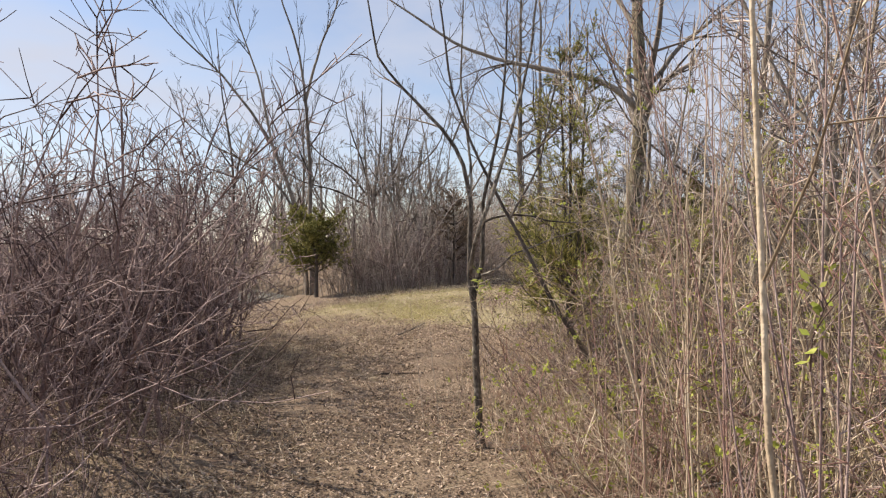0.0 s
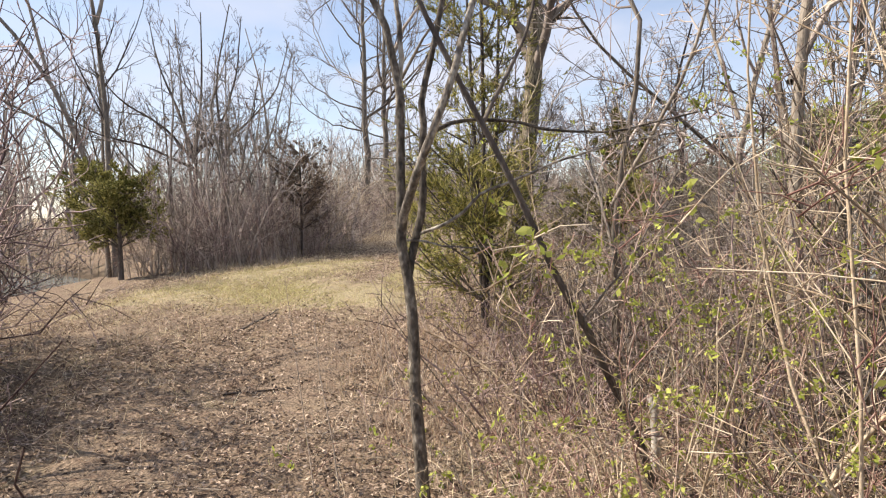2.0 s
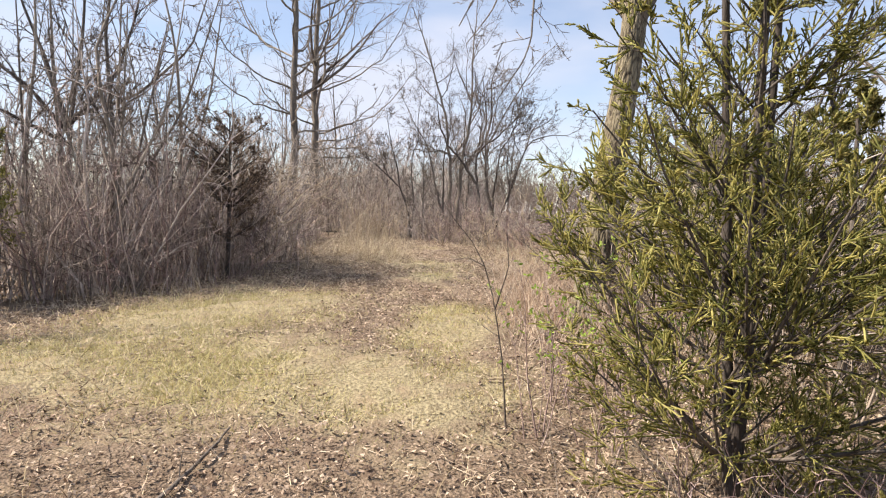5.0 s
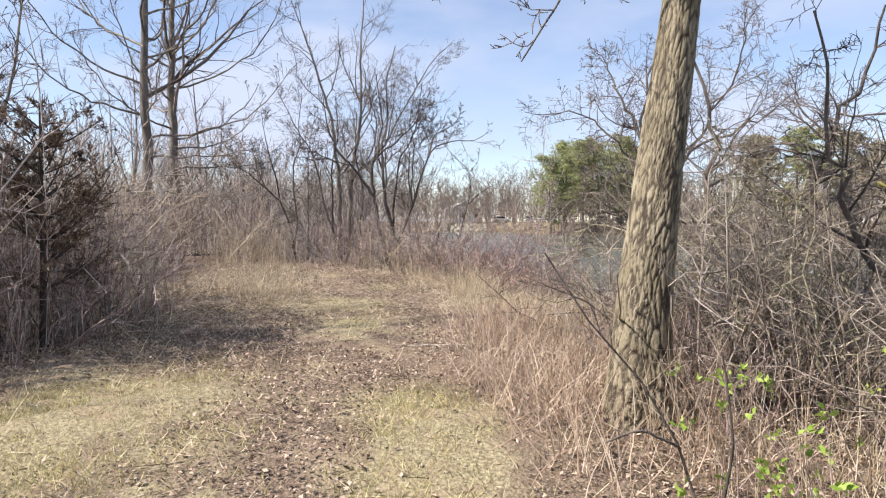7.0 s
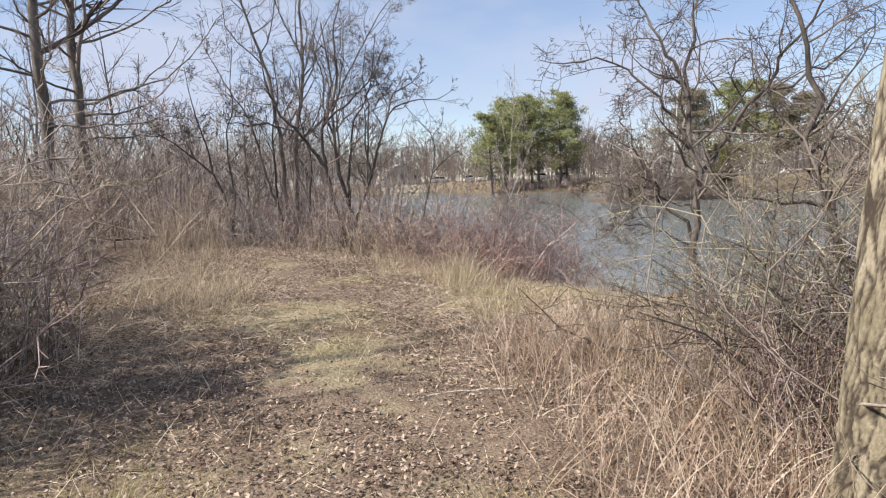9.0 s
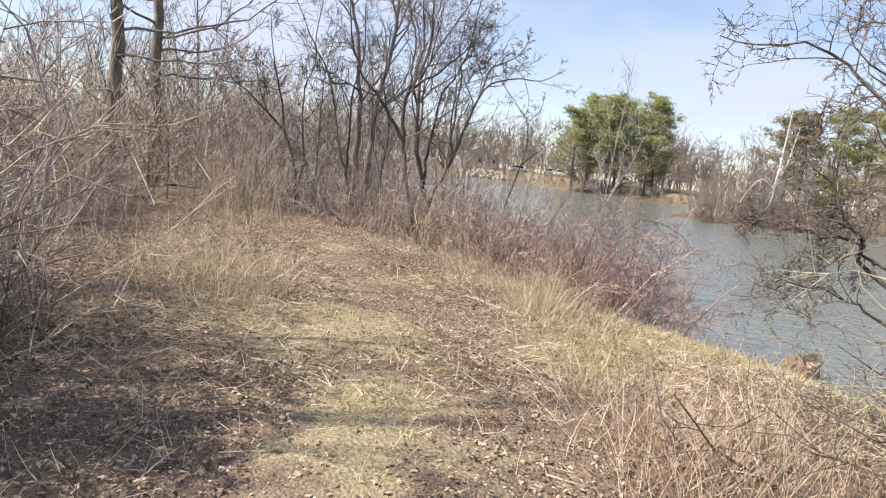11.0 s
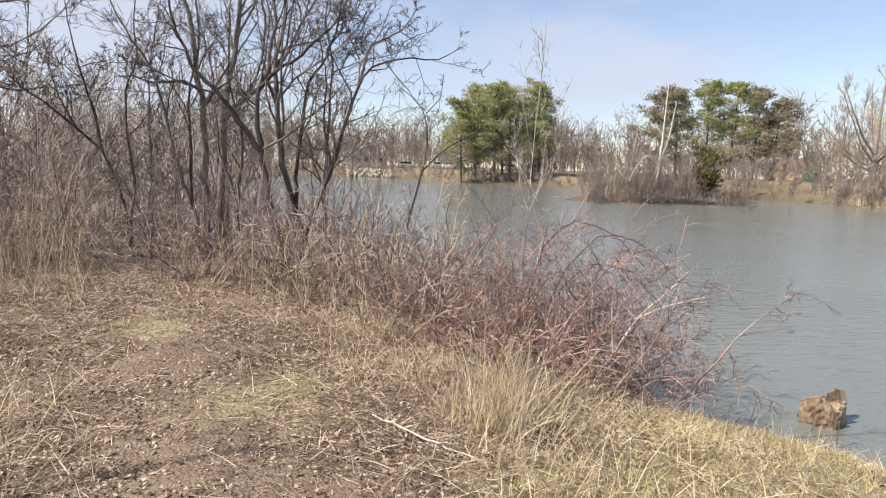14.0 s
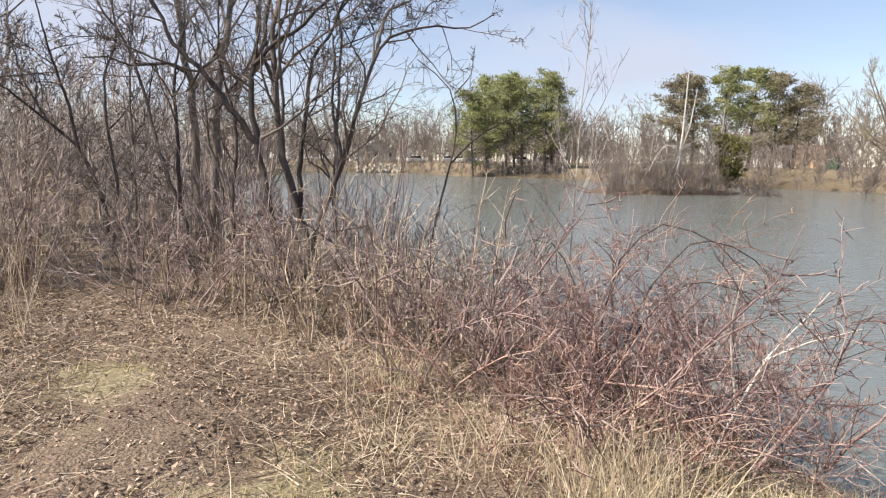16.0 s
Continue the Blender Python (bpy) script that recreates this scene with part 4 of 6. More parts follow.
cedar("cedar_tree", "dark olive cedar behind the brush", 2.2, .8, 84, CEDAR_DARK, (2.6, 3.6, gz(2.6, 3.6)), limbs=32, low=.15, dens=(9, 9), size=.055, trunk=.035, per=6)
cedar("cedar_tree", "small round-topped olive cedar at the water's edge", 1.85, .85, 82, CEDAR_OLIVE, (-6.35, 5.25, gz(-6.35, 5.25)), limbs=50, low=.36, dens=(14, 10), trunk=.06, size=.06, round_top=True, wide=1.5)
cedar("cedar_tree", "browned dark cedar swallowed by a bare thicket", 2.4, .75, 83, CEDAR_BROWN, (-3.95, 7.65, gz(-3.95, 7.65)), limbs=54, low=.30, dens=(8, 8), trunk=.04, size=.045, round_top=True)

ax, ay = -8.05, 6.85
tree("aspen_tree", "slim grey trees with ascending limbs from one foot", [
    ([(0, 0, -.2), (-.05, -.07, 2.2), (-.06, -.06, 3.65), (-.15, -.1, 5.5), (-.36, -.2, 6.95), (-.7, -.4, 8.0), (-1.0, -.6, 9.5)], .085, .012),
    ([(-.15, -.1, 5.4), (.2, .15, 6.95), (.52, .37, 7.8), (.8, .6, 9.2)], .045, .010),
    ([(-.15, -.1, -.1), (-.2, -.16, 1.5), (-.4, -.3, 2.4), (-.9, -.6, 3.2), (-1.8, -1.2, 3.85), (-2.3, -1.5, 4.1), (-3.8, -2.4, 5.7)], .055, .010),
    ([(-.36, -.27, 2.3), (-.83, -.55, 3.95), (-1.25, -.8, 4.8), (-2.15, -1.35, 6.15), (-3.4, -2.1, 7.5), (-4.2, -2.6, 8.8)], .060, .010),
    ([(-.95, -.6, 4.15), (-1.25, -.8, 6.0), (-1.75, -1.1, 7.6), (-2.0, -1.3, 9.0)], .040, .010)],
    73, BARK_GREY, BARK_DARK, levels=((8, 6), (5, 5), (2, 4)), ratio=(.28, .42, .5), least=.0075, up=.10, angle=(18, 42), place=(ax, ay, gz(ax, ay)), span=(.35, .97))
tree("aspen_tree", "thin upright bare tree rising from the thicket", [
    ([(0, 0, -.2), (-.03, 0, 2.7), (-.1, 0, 3.6), (-.3, -.1, 4.8), (-.38, -.15, 6.2)], .045, .008),
    ([(-.03, 0, 2.7), (.3, .2, 3.5), (.6, .4, 4.4)], .02, .006), ([(-.05, 0, 3.1), (-.5, -.3, 3.9), (-.8, -.5, 4.9)], .02, .006)],
    79, BARK_DARK, BARK_DARK, levels=((7, 5), (4, 4), (2, 3)), ratio=(.24, .42, .5), least=.006, up=.08, angle=(25, 55), place=(-6.9, 3.35, gz(-6.9, 3.35)), span=(.4, .97))
tree("thicket_tree", "low fan-shaped dark tree above the thicket", [
    ([(0, 0, -.2), (.05, 0, 1.5), (.1, 0, 2.8), (.3, .1, 4.4), (.35, .1, 6.2)], .07, .012),
    ([(.08, 0, 2.5), (-.6, -.3, 3.4), (-1.4, -.8, 4.0), (-2.0, -1.2, 4.9)], .045, .010),
    ([(.08, 0, 2.6), (-.3, -.1, 3.8), (-.7, -.3, 5.0), (-.8, -.4, 6.0)], .045, .010),
    ([(.1, 0, 2.7), (.7, .4, 3.6), (1.0, .6, 4.8), (1.1, .7, 6.2)], .045, .010),
    ([(.08, 0, 2.3), (-.9, -.6, 2.9), (-1.9, -1.2, 3.2), (-2.7, -1.7, 3.9)], .04, .010),
    ([(.1, 0, 2.8), (1.0, .6, 3.3), (1.8, 1.1, 4.3), (2.1, 1.3, 5.6)], .04, .010)],
    80, BARK_DARK, BARK_DARK, levels=((7, 6), (5, 5), (2, 4)), ratio=(.34, .45, .5), least=.007, up=.10, angle=(20, 50), place=(-8.0, 9.3, gz(-8.0, 9.3)), span=(.3, .97), wiggle=.13)

wx, wy = -7.4, 18.2
for k, (dx, dy) in enumerate(((0, 0), (-.1, 2.2))):
    trunk_line = [(0, 0, -.2), (.05, 0, 3), (0, .05, 6.5), (.1, 0, 10), (.1, 0, 13)]
    limbs = [(trunk_line, .17, .03)]
    for z0, a, reach, rise in ((3.2, 20, 4.0, 1.6), (3.8, 200, 3.0, 1.4), (4.3, 100, 2.4, 1.2), (5.0, 330, 3.6, 2.6), (5.6, 160, 3.2, 2.8), (6.4, 30, 3.0, 3.0), (7.0, 250, 2.6, 2.6), (7.8, 350, 2.4, 3.0), (8.6, 180, 2.0, 2.8), (2.7, 355, 3.0, .2), (5.3, 70, 2.6, 2.4), (6.0, 290, 2.8, 2.6), (7.4, 120, 2.2, 2.8), (9.4, 60, 1.8, 2.6), (3.5, 300, 3.0, 1.0), (4.6, 220, 3.0, 1.8)):
        a = math.radians(a + 40 * k)
        c, s = math.cos(a), math.sin(a)
        limbs.append(([(0.03, 0, z0), (c * reach * .35, s * reach * .35, z0 + rise * .16), (c * reach * .65, s * reach * .65, z0 + rise * .45), (c * reach * .85, s * reach * .85, z0 + rise * .95), (c * reach, s * reach, z0 + rise * 1.5)], .034, .008))
    tree("poplar_tree", "tall bare grey tree with spreading level limbs", limbs, 74 + k, BARK_GREY, TWIG_DARK, levels=((8, 6), (6, 5), (3, 3)), ratio=(.32, .45, .5), least=.006, wiggle=.18, rough=.03, place=(wx + dx, wy + dy, gz(wx + dx, wy + dy)), span=(.3, .97))

# clump of dark leaning trees by the water
def clump_tree(bark, limbs, seed, label="dark crooked tree in a waterside clump", levels=((13, 6), (9, 5), (5, 3)), ratio=(.36, .45, .5), least=.0042):
    """A tree drawn in the place's own coordinates; it stands where its first limb starts."""
    x, y, _ = limbs[0][0][0]
    z = gz(x, y)
    moved = [([(a - x, b - y, c - z) for a, b, c in pts], r0, r1) for pts, r0, r1 in limbs]
    tree("willow_tree", label, moved, seed, bark, TWIG_DARK, levels=levels, ratio=ratio, least=least, place=(x, y, z), span=(.28, 1), wiggle=.24, angle=(25, 68),
         group="waterside clump", sides=7, up=.05, rough=.005, K=24)


clump_tree(BARK_DARK, [([(-.56, 17.5, .25), (-.70, 17.55, .8), (-.84, 17.6, 1.25), (-.98, 17.66, 1.83), (-1.08, 17.72, 2.24), (-1.12, 17.78, 2.99), (-1.14, 17.84, 3.56), (-.99, 17.9, 4.14), (-1.05, 18, 5.2), (-.8, 18.1, 6.2)], .064, .012),
                       ([(-.84, 17.6, 1.3), (-.82, 17.56, 2.13), (-.73, 17.62, 2.7), (-.69, 17.68, 3.22), (-.4, 17.74, 3.58), (-.22, 17.8, 4.16), (-.1, 17.9, 5.2)], .036, .008),
                       ([(-1.12, 17.78, 2.9), (-1.35, 18.0, 3.5), (-1.3, 18.2, 4.2), (-1.6, 18.4, 5.2)], .03, .008)], 100)
clump_tree(BARK_DARK, [([(-.95, 17.3, .3), (-1.05, 17.36, .9), (-1.17, 17.4, 1.39), (-1.29, 17.46, 1.95), (-1.35, 17.52, 2.4), (-1.4, 17.58, 2.9), (-1.36, 17.64, 3.13), (-1.19, 17.7, 3.48), (-1.21, 17.76, 3.76), (-1.12, 17.82, 4.11), (-1.3, 17.9, 5.4)], .06, .012),
                       ([(-1.32, 17.5, 2.2), (-1.56, 17.56, 2.5), (-1.9, 17.62, 3.0), (-2.27, 17.68, 3.32), (-2.42, 17.74, 3.69), (-2.55, 17.8, 4.02), (-2.7, 17.9, 4.9)], .045, .009),
                       ([(-1.37, 17.62, 3.1), (-1.13, 17.5, 3.35), (-.8, 17.5, 3.54), (-.45, 17.5, 3.9), (-.22, 17.6, 4.15), (.1, 17.6, 4.9)], .03, .007),
                       ([(-1.9, 17.62, 3.0), (-2.4, 17.5, 3.1), (-2.9, 17.5, 3.35), (-3.3, 17.4, 3.3)], .018, .005)], 101)
clump_tree(BARK_GREY, [([(-2.5, 20.2, .3), (-2.54, 20.2, 1.18), (-2.53, 20.26, 1.99), (-2.57, 20.32, 3.01), (-2.69, 20.38, 3.87), (-2.77, 20.44, 4.64), (-3.4, 20.6, 6.6), (-4.1, 20.7, 8.4)], .085, .012)], 102)
clump_tree(BARK_GREY, [([(-2.25, 20.0, .3), (-2.24, 20.0, 1.19), (-2.2, 20.06, 2.21), (-2.13, 20.12, 3.21), (-1.96, 20.18, 4.08), (-1.88, 20.24, 4.65), (-1.9, 20.3, 6.6), (-1.8, 20.3, 8.5)], .085, .012),
                       ([(-2.15, 20.1, 2.9), (-1.6, 20.0, 3.3), (-1.15, 20.0, 3.8), (-.55, 20.0, 5.0), (.2, 20.1, 6.3), (.9, 20.2, 7.0)], .04, .008)], 103)
clump_tree(BARK_DARK, [([(-.85, 17.15, .3), (-.75, 17.2, .8), (-.64, 17.2, 1.17), (-.32, 17.26, 2.02), (-.09, 17.32, 2.81), (.09, 17.38, 3.32), (.41, 17.44, 3.59), (.83, 17.5, 3.65), (1.3, 17.56, 3.66), (1.62, 17.62, 3.89)], .05, .006),
                       ([(.07, 17.4, 3.25), (.21, 17.46, 3.78), (.69, 17.52, 4.04), (.93, 17.58, 4.4)], .026, .006),
                       ([(-.32, 17.26, 2.0), (-.45, 17.2, 2.6), (-.4, 17.1, 3.2), (-.55, 17.1, 4.0)], .022, .006)], 104)
clump_tree(BARK_DARK, [([(-.45, 17.85, .25), (-.42, 17.9, 1.03), (-.38, 17.96, 2.14), (-.34, 18.02, 3.04), (-.27, 18.08, 3.65), (-.44, 18.14, 4.12), (-.3, 18.2, 5.0)], .038, .008)], 105)
clump_tree(BARK_DARK, [([(-3.92, 20.6, .2), (-3.96, 20.6, .5), (-4.05, 20.66, 1.3), (-4.4, 20.72, 2.19), (-4.84, 20.78, 2.55), (-5.36, 20.84, 3.0), (-5.7, 20.9, 3.18), (-6.3, 21, 3.8)], .05, .007),
                       ([(-4.39, 20.7, 2.15), (-4.54, 20.76, 2.92), (-4.72, 20.82, 3.49), (-4.9, 20.88, 4.2), (-5.0, 20.9, 5.0)], .03, .007),
                       ([(-4.84, 20.78, 2.55), (-5.1, 20.6, 3.2), (-5.2, 20.6, 3.9)], .02, .006)], 106)
clump_tree(BARK_DARK, [([(-4.02, 20.9, .2), (-4.0, 20.9, .8), (-3.91, 20.96, 1.51), (-4.05, 21.02, 2.5), (-4.08, 21.08, 3.33), (-3.83, 21.14, 3.94), (-3.92, 21.2, 4.54), (-3.8, 21.2, 5.6)], .036, .008)], 107)
clump_tree(BARK_DARK, [([(-2.5, 19.35, .3), (-2.54, 19.4, .8), (-2.61, 19.4, 1.31), (-2.86, 19.46, 1.92), (-3.05, 19.52, 2.85), (-3.25, 19.58, 3.57), (-3.61, 19.64, 4.08), (-3.79, 19.7, 4.4), (-4.2, 19.8, 5.2)], .042, .008),
                       ([(-2.63, 19.45, 1.3), (-2.67, 19.66, 2.47), (-2.71, 19.72, 3.15), (-2.5, 19.78, 4.1), (-2.6, 19.8, 5.2)], .036, .008)], 108)
clump_tree(BARK_DARK, [([(-3.48, 20.3, .2), (-3.48, 20.36, 1.54), (-3.5, 20.42, 2.63), (-3.51, 20.48, 3.56), (-3.3, 20.5, 4.8)], .03, .007)], 109)
clump_tree(BARK_DARK, [([(-1.75, 18.6, .3), (-1.8, 18.7, 1.3), (-1.7, 18.8, 2.4), (-1.95, 18.9, 3.4), (-1.9, 19.0, 4.6)], .04, .008), ([(-1.8, 18.7, 1.4), (-2.1, 18.8, 2.2), (-2.15, 18.8, 3.4), (-2.4, 18.9, 4.4)], .025, .007)], 110)
clump_tree(BARK_GREY, [([(-3.1, 18.6, .3), (-3.15, 18.6, 1.0), (-3.0, 18.7, 1.9), (-3.15, 18.8, 2.8)], .022, .006), ([(-3.15, 18.6, 1.0), (-3.5, 18.6, 1.7), (-3.6, 18.7, 2.5)], .016, .005)], 111)
tree("vine_tangle", "dense dark tangle of twigs hung in the clump", [([(0, 0, 0), (.3, .1, .4), (.1, .2, .8), (.4, .1, 1.1)], .012, .005), ([(.5, 0, -.1), (.3, .2, .4), (.6, .1, .9)], .012, .005), ([(.2, .2, -.3), (.5, .1, .3), (.7, .2, .7)], .010, .005)],
     118, BARK_DARK, BARK_DARK, levels=((10, 6), (7, 5), (3, 4)), ratio=(.6, .55, .5), least=.0055, place=(-.4, 17.9, 3.75), span=(.05, 1), wiggle=.3, angle=(20, 90), up=-.02, sides=5, K=8, category="vine")
tree("sapling", "thin pale upright sapling at the water's edge", [
    ([(-.02, 0, -.2), (0, 0, 1.2), (.1, .15, 2.4), (.2, .3, 3.6), (.32, .4, 4.7), (.35, .4, 5.6)], .020, .005),
    ([(.1, .13, 2.3), (.5, .15, 3.1), (.75, .2, 3.8)], .010, .004), ([(.08, .12, 2.15), (.32, .15, 2.85), (.4, .25, 3.6)], .009, .004), ([(.1, .15, 2.6), (-.15, .2, 3.2), (-.2, .25, 3.9)], .009, .004)],
    112, BARK_PALE, TWIG_ASH, levels=((12, 5), (6, 4), (2, 3)), ratio=(.24, .5, .5), least=.0042, place=(3.0, 18.2, gz(3.0, 18.2)), span=(.3, 1), up=.1, angle=(20, 50))
tree("sapling", "thin crooked dark sapling by the water", [
    ([(-.35, .2, -.2), (-.28, .2, .3), (-.21, .2, .6), (.01, .26, 1.55), (.21, .32, 2.24), (.18, .38, 2.86), (-.03, .44, 3.1), (-.31, .5, 3.3)], .024, .006),
    ([(.12, .25, 1.95), (.35, .2, 2.2), (.58, .26, 2.37), (.99, .32, 2.57)], .012, .004), ([(.18, .38, 2.86), (.4, .38, 3.1), (.45, .4, 3.5)], .010, .004)],
    113, BARK_DARK, TWIG_DARK, levels=((6, 5), (3, 4)), ratio=(.2, .5), least=.0042, place=(1.0, 17.6, gz(1.0, 17.6)), span=(.45, 1), up=.06, wiggle=.2)
clump = [shrub(s, tw, "bare pale brush under the waterside clump", n=13, spread=.55, height=(.6, 2.1), lean=(2, 42), up=-.02, wiggle=.2, first=5, second=3, third=0, least=.0064, r=(.008, .018), name="brush", bend=3) for s, tw in ((121, TWIG_TAN), (122, TWIG_PURPLE), (123, TWIG_ASH), (124, TWIG_DARK))]
put_copies(clump, [(x, y) for x, y in zip(rng.uniform(-5.5, 1.8, 46), rng.uniform(15.9, 21.5, 46)) if y > 16.2 + .25 * abs(x + 1)] + [(.7, 14.8), (.3, 15.5), (-.2, 16.0), (.9, 15.3), (-.8, 16.2), (-.4, 15.5), (.3, 14.6), (1.1, 15.9), (.6, 16.2)], rng, (.6, 1.15))
rose = [shrub(s, tw, "reddish arching rose thicket above the waterline", n=11, spread=.55, height=(.7, 1.75), lean=(4, 46), up=-.07, wiggle=.26, first=9, second=5, third=0, ratio=.34, least=.0038, r=(.006, .015), angle=(30, 80), group="rose thicket", name="rose_bush") for s, tw in ((131, TWIG_RED), (132, TWIG_PURPLE), (133, TWIG_MAUVE))]
put_copies(rose, [(1.1, 13.5), (1.7, 13.9), (2.3, 14.2), (1.5, 14.7), (2.4, 13.6), (2.0, 15.3), (2.8, 14.5), (1.3, 14.1), (2.0, 14.7), (1.6, 15.6), (2.5, 15.0), (1.9, 13.4), (1.5, 13.2), (2.1, 14.0), (2.3, 13.2), (2.8, 13.8), (2.7, 14.9), (1.2, 14.9), (.8, 14.2)], rng, (1.0, 1.25))

# ---- the far side ----
pines = [(24.5, 112, 13.5), (27.5, 114, 14.8), (30.0, 111, 15.2), (33.5, 113, 14.6), (36.5, 110, 15.8), (38.5, 112, 15.4), (29.0, 119, 15.0), (34.0, 119, 15.5)]
for k, (x, y, h) in enumerate(pines):
    pine("pine_tree", "tall green pine on the far lawn", h, 140 + k, (x, y, gz(x, y)))
for k, (x, y, h, g) in enumerate(((50, 92, 12.6, PINE_BROWN), (53, 93, 12.2, PINE_BROWN), (56, 90, 13.4, PINE_GREEN), (58.5, 88, 13.2, PINE_GREEN), (61.5, 87, 12.4, PINE_BROWN), (64, 86, 10.5, PINE_BROWN))):
    pine("pine_tree", "tall thinning pine on the far shore", h, 150 + k, (x, y, gz(x, y)), 4.8, .2, g, .85)

far = [tree("far_tree", "bare grey tree on the far shore", [
    ([(0, 0, -.3), (.1, 0, 3), (-.1, .2, 7), (.2, .2, 12)], .20, .03),
    ([(0, 0, 2.5), (1.2, .3, 5), (2.4, .5, 9)], .11, .02), ([(0, 0, 3.2), (-1.3, -.3, 6), (-2.2, -.2, 9.5)], .11, .02), ([(0, 0, 4), (.2, 1.4, 6.5), (.3, 2.4, 9.5)], .10, .02)],
    s, BARK_GREY, TWIG_FAR, levels=((7, 4), (5, 3), (3, 3)), ratio=(.36, .5, .5), least=.024, angle=(20, 50), sides=6, K=8, group="far woods") for s in (161, 162, 163)]
spots = [(rng.uniform(-14, 16), rng.uniform(146, 165)) for _ in range(6)] + [(rng.uniform(40, 52), rng.uniform(112, 135)) for _ in range(7)] + [(rng.uniform(58, 95), rng.uniform(85, 120)) for _ in range(7)]
put_copies(far, spots, rng, (.65, 1.15), 3)
mid = [tree("bare_tree", "slender bare grey tree behind the thicket", [
    ([(0, 0, -.3), (.1, 0, 2), (-.1, .2, 4.5), (.2, .2, 8)], .10, .012),
    ([(0, 0, 1.7), (.8, .3, 3.4), (1.5, .5, 6)], .05, .010), ([(0, 0, 2.1), (-.8, -.3, 4), (-1.4, -.2, 6.4)], .05, .010), ([(0, 0, 2.6), (.2, .9, 4.4), (.3, 1.5, 6.4)], .045, .010)],
    s, BARK_GREY, TWIG_DARK, levels=((8, 4), (6, 3), (2, 2)), ratio=(.36, .5, .5), least=.007, angle=(20, 55), sides=6, K=8, wiggle=.16, group="trees behind the thicket") for s in (164, 165)]
put_copies(mid, [(rng.uniform(-22, -9), rng.uniform(23, 44)) for _ in range(8)] + [(rng.uniform(-26, -12), rng.uniform(8, 24)) for _ in range(7)] + [(rng.uniform(-18, -9), rng.uniform(-6, 4)) for _ in range(4)], rng, (.65, 1.15), 3)


def woods(label, boxes, seed, height, twigs=45, least=.035, bark=TWIG_FAR, r=(.07, .15)):
    """A wood seen from far off: many plain bare trees in one mesh."""
    rng = np.random.default_rng(seed)
    xy = np.concatenate([np.stack([rng.uniform(x0, x1, n), rng.uniform(y0, y1, n)], 1) for n, x0, x1, y0, y1 in boxes])
    n = len(xy)
    P, R = stems_from(rng, n, 0, height, (0, 12), 5, .06, .04, r)
    P[:, :, :2] += xy[:, None]
    P[:, :, 2] += ground_z(xy[:, 0], xy[:, 1])[:, None]
    P1, R1 = grow(P, R, rng, 9, 2, (.12, .98), (20, 60), .48, .10, .14, .45, least * 1.2)
    P2, R2 = grow(P1, R1, rng, twigs // 9, 2, (.15, 1), (20, 60), .5, .08, .15, .6, least)
    return tagged(new("far_woods", mesh_from("far_woods", *joined([tubes(P, R, 3), tubes(P1, R1, 3), tubes(P2, R2, 3)]), bark)), label, "woods", kind="stuff")


woods("bare grey-brown woods beyond the far lawn", [(300, -50, 30, 150, 185), (190, 25, 70, 125, 165), (150, 62, 130, 85, 140), (50, 75, 140, 30, 80)], 181, (5, 14), 36, .04, r=(.05, .10))
woods("hazy bare woods closing the horizon", [(170, -60, 60, 188, 225), (120, 55, 140, 150, 190), (100, 132, 172, 60, 150), (60, 112, 150, 5, 60)], 191, (4, 13), 27, .10, r=(.10, .2))
woods("bare brown woods behind the thicket", [(80, -50, -12, 24, 70), (70, -40, -14, 2, 26), (20, -80, -40, -10, 60), (40, -50, -20, -30, 8), (20, 10, 50, -60, -20)], 182, (2.5, 7), least=.018)
woods("tangled brown brush behind the path", [(70, -18, -6.3, 12, 34), (60, -11, -5.8, 12.5, 20), (110, -15, -7.6, 30, 78), (70, -20, -8.5, -4, 5), (60, -20, -9, 5, 12)], 184, (1.0, 3.2), 36, .010, bark=TWIG_GREY, r=(.01, .025))
woods("tall brown brush at the bend of the path", [(110, -15, -5.2, 20.5, 33), (40, -9, -5.0, 22, 27), (26, -4, -1.8, 22.5, 25), (34, -7, -3.2, 25, 32), (44, -10.5, -7.6, 32, 60)], 187, (1.8, 4.6), 36, .0105, bark=TWIG_ASH, r=(.012, .03))
woods("tangled bare brush between the path and the pond", [(70, 5.4, 8.6, -3.6, 2.4), (40, 4.0, 6.5, -.6, 2.4)], 189, (1.4, 4.0), 45, .0045, bark=TWIG_GREY, r=(.008, .02))
woods("low bare brush along the far shore", [(100, 46, 120, 78, 105), (80, 38, 66, 112, 130), (140, -30, 40, 142, 158), (50, 56, 90, 56, 80)], 183, (1.5, 6), 27, .038, r=(.03, .07))
shore = [(9, x - 3, x + 3, y + .5, y + 4) for x, y in ((-7, 124), (-1, 129), (5, 134), (11, 134), (17, 130), (23, 117), (29, 108), (35, 103), (41, 94), (46, 83), (50, 72), (55, 56))] + [(70, 46, 62, 74, 84), (70, 52, 70, 58, 74), (50, 55, 75, 50, 60)] + [(10, x - 1.3, x + 1.3, y + .4, y + 2.6) for x, y in ((41, 94), (44, 88), (46, 82.5), (48, 77.5), (50, 72), (51, 66), (52, 60), (54, 57), (56, 54), (58, 51), (60, 48), (63, 46.5), (66, 45))]
woods("low brown brush along the far waterline", shore, 185, (1.4, 3.2), 36, .022, r=(.02, .04))
woods("tall brown brush on the island", [(70, 24, 36.5, 59.6, 64), (90, 22.8, 33.6, 57.6, 60)], 186, (1.0, 4.2), 45, .0115, r=(.02, .05))
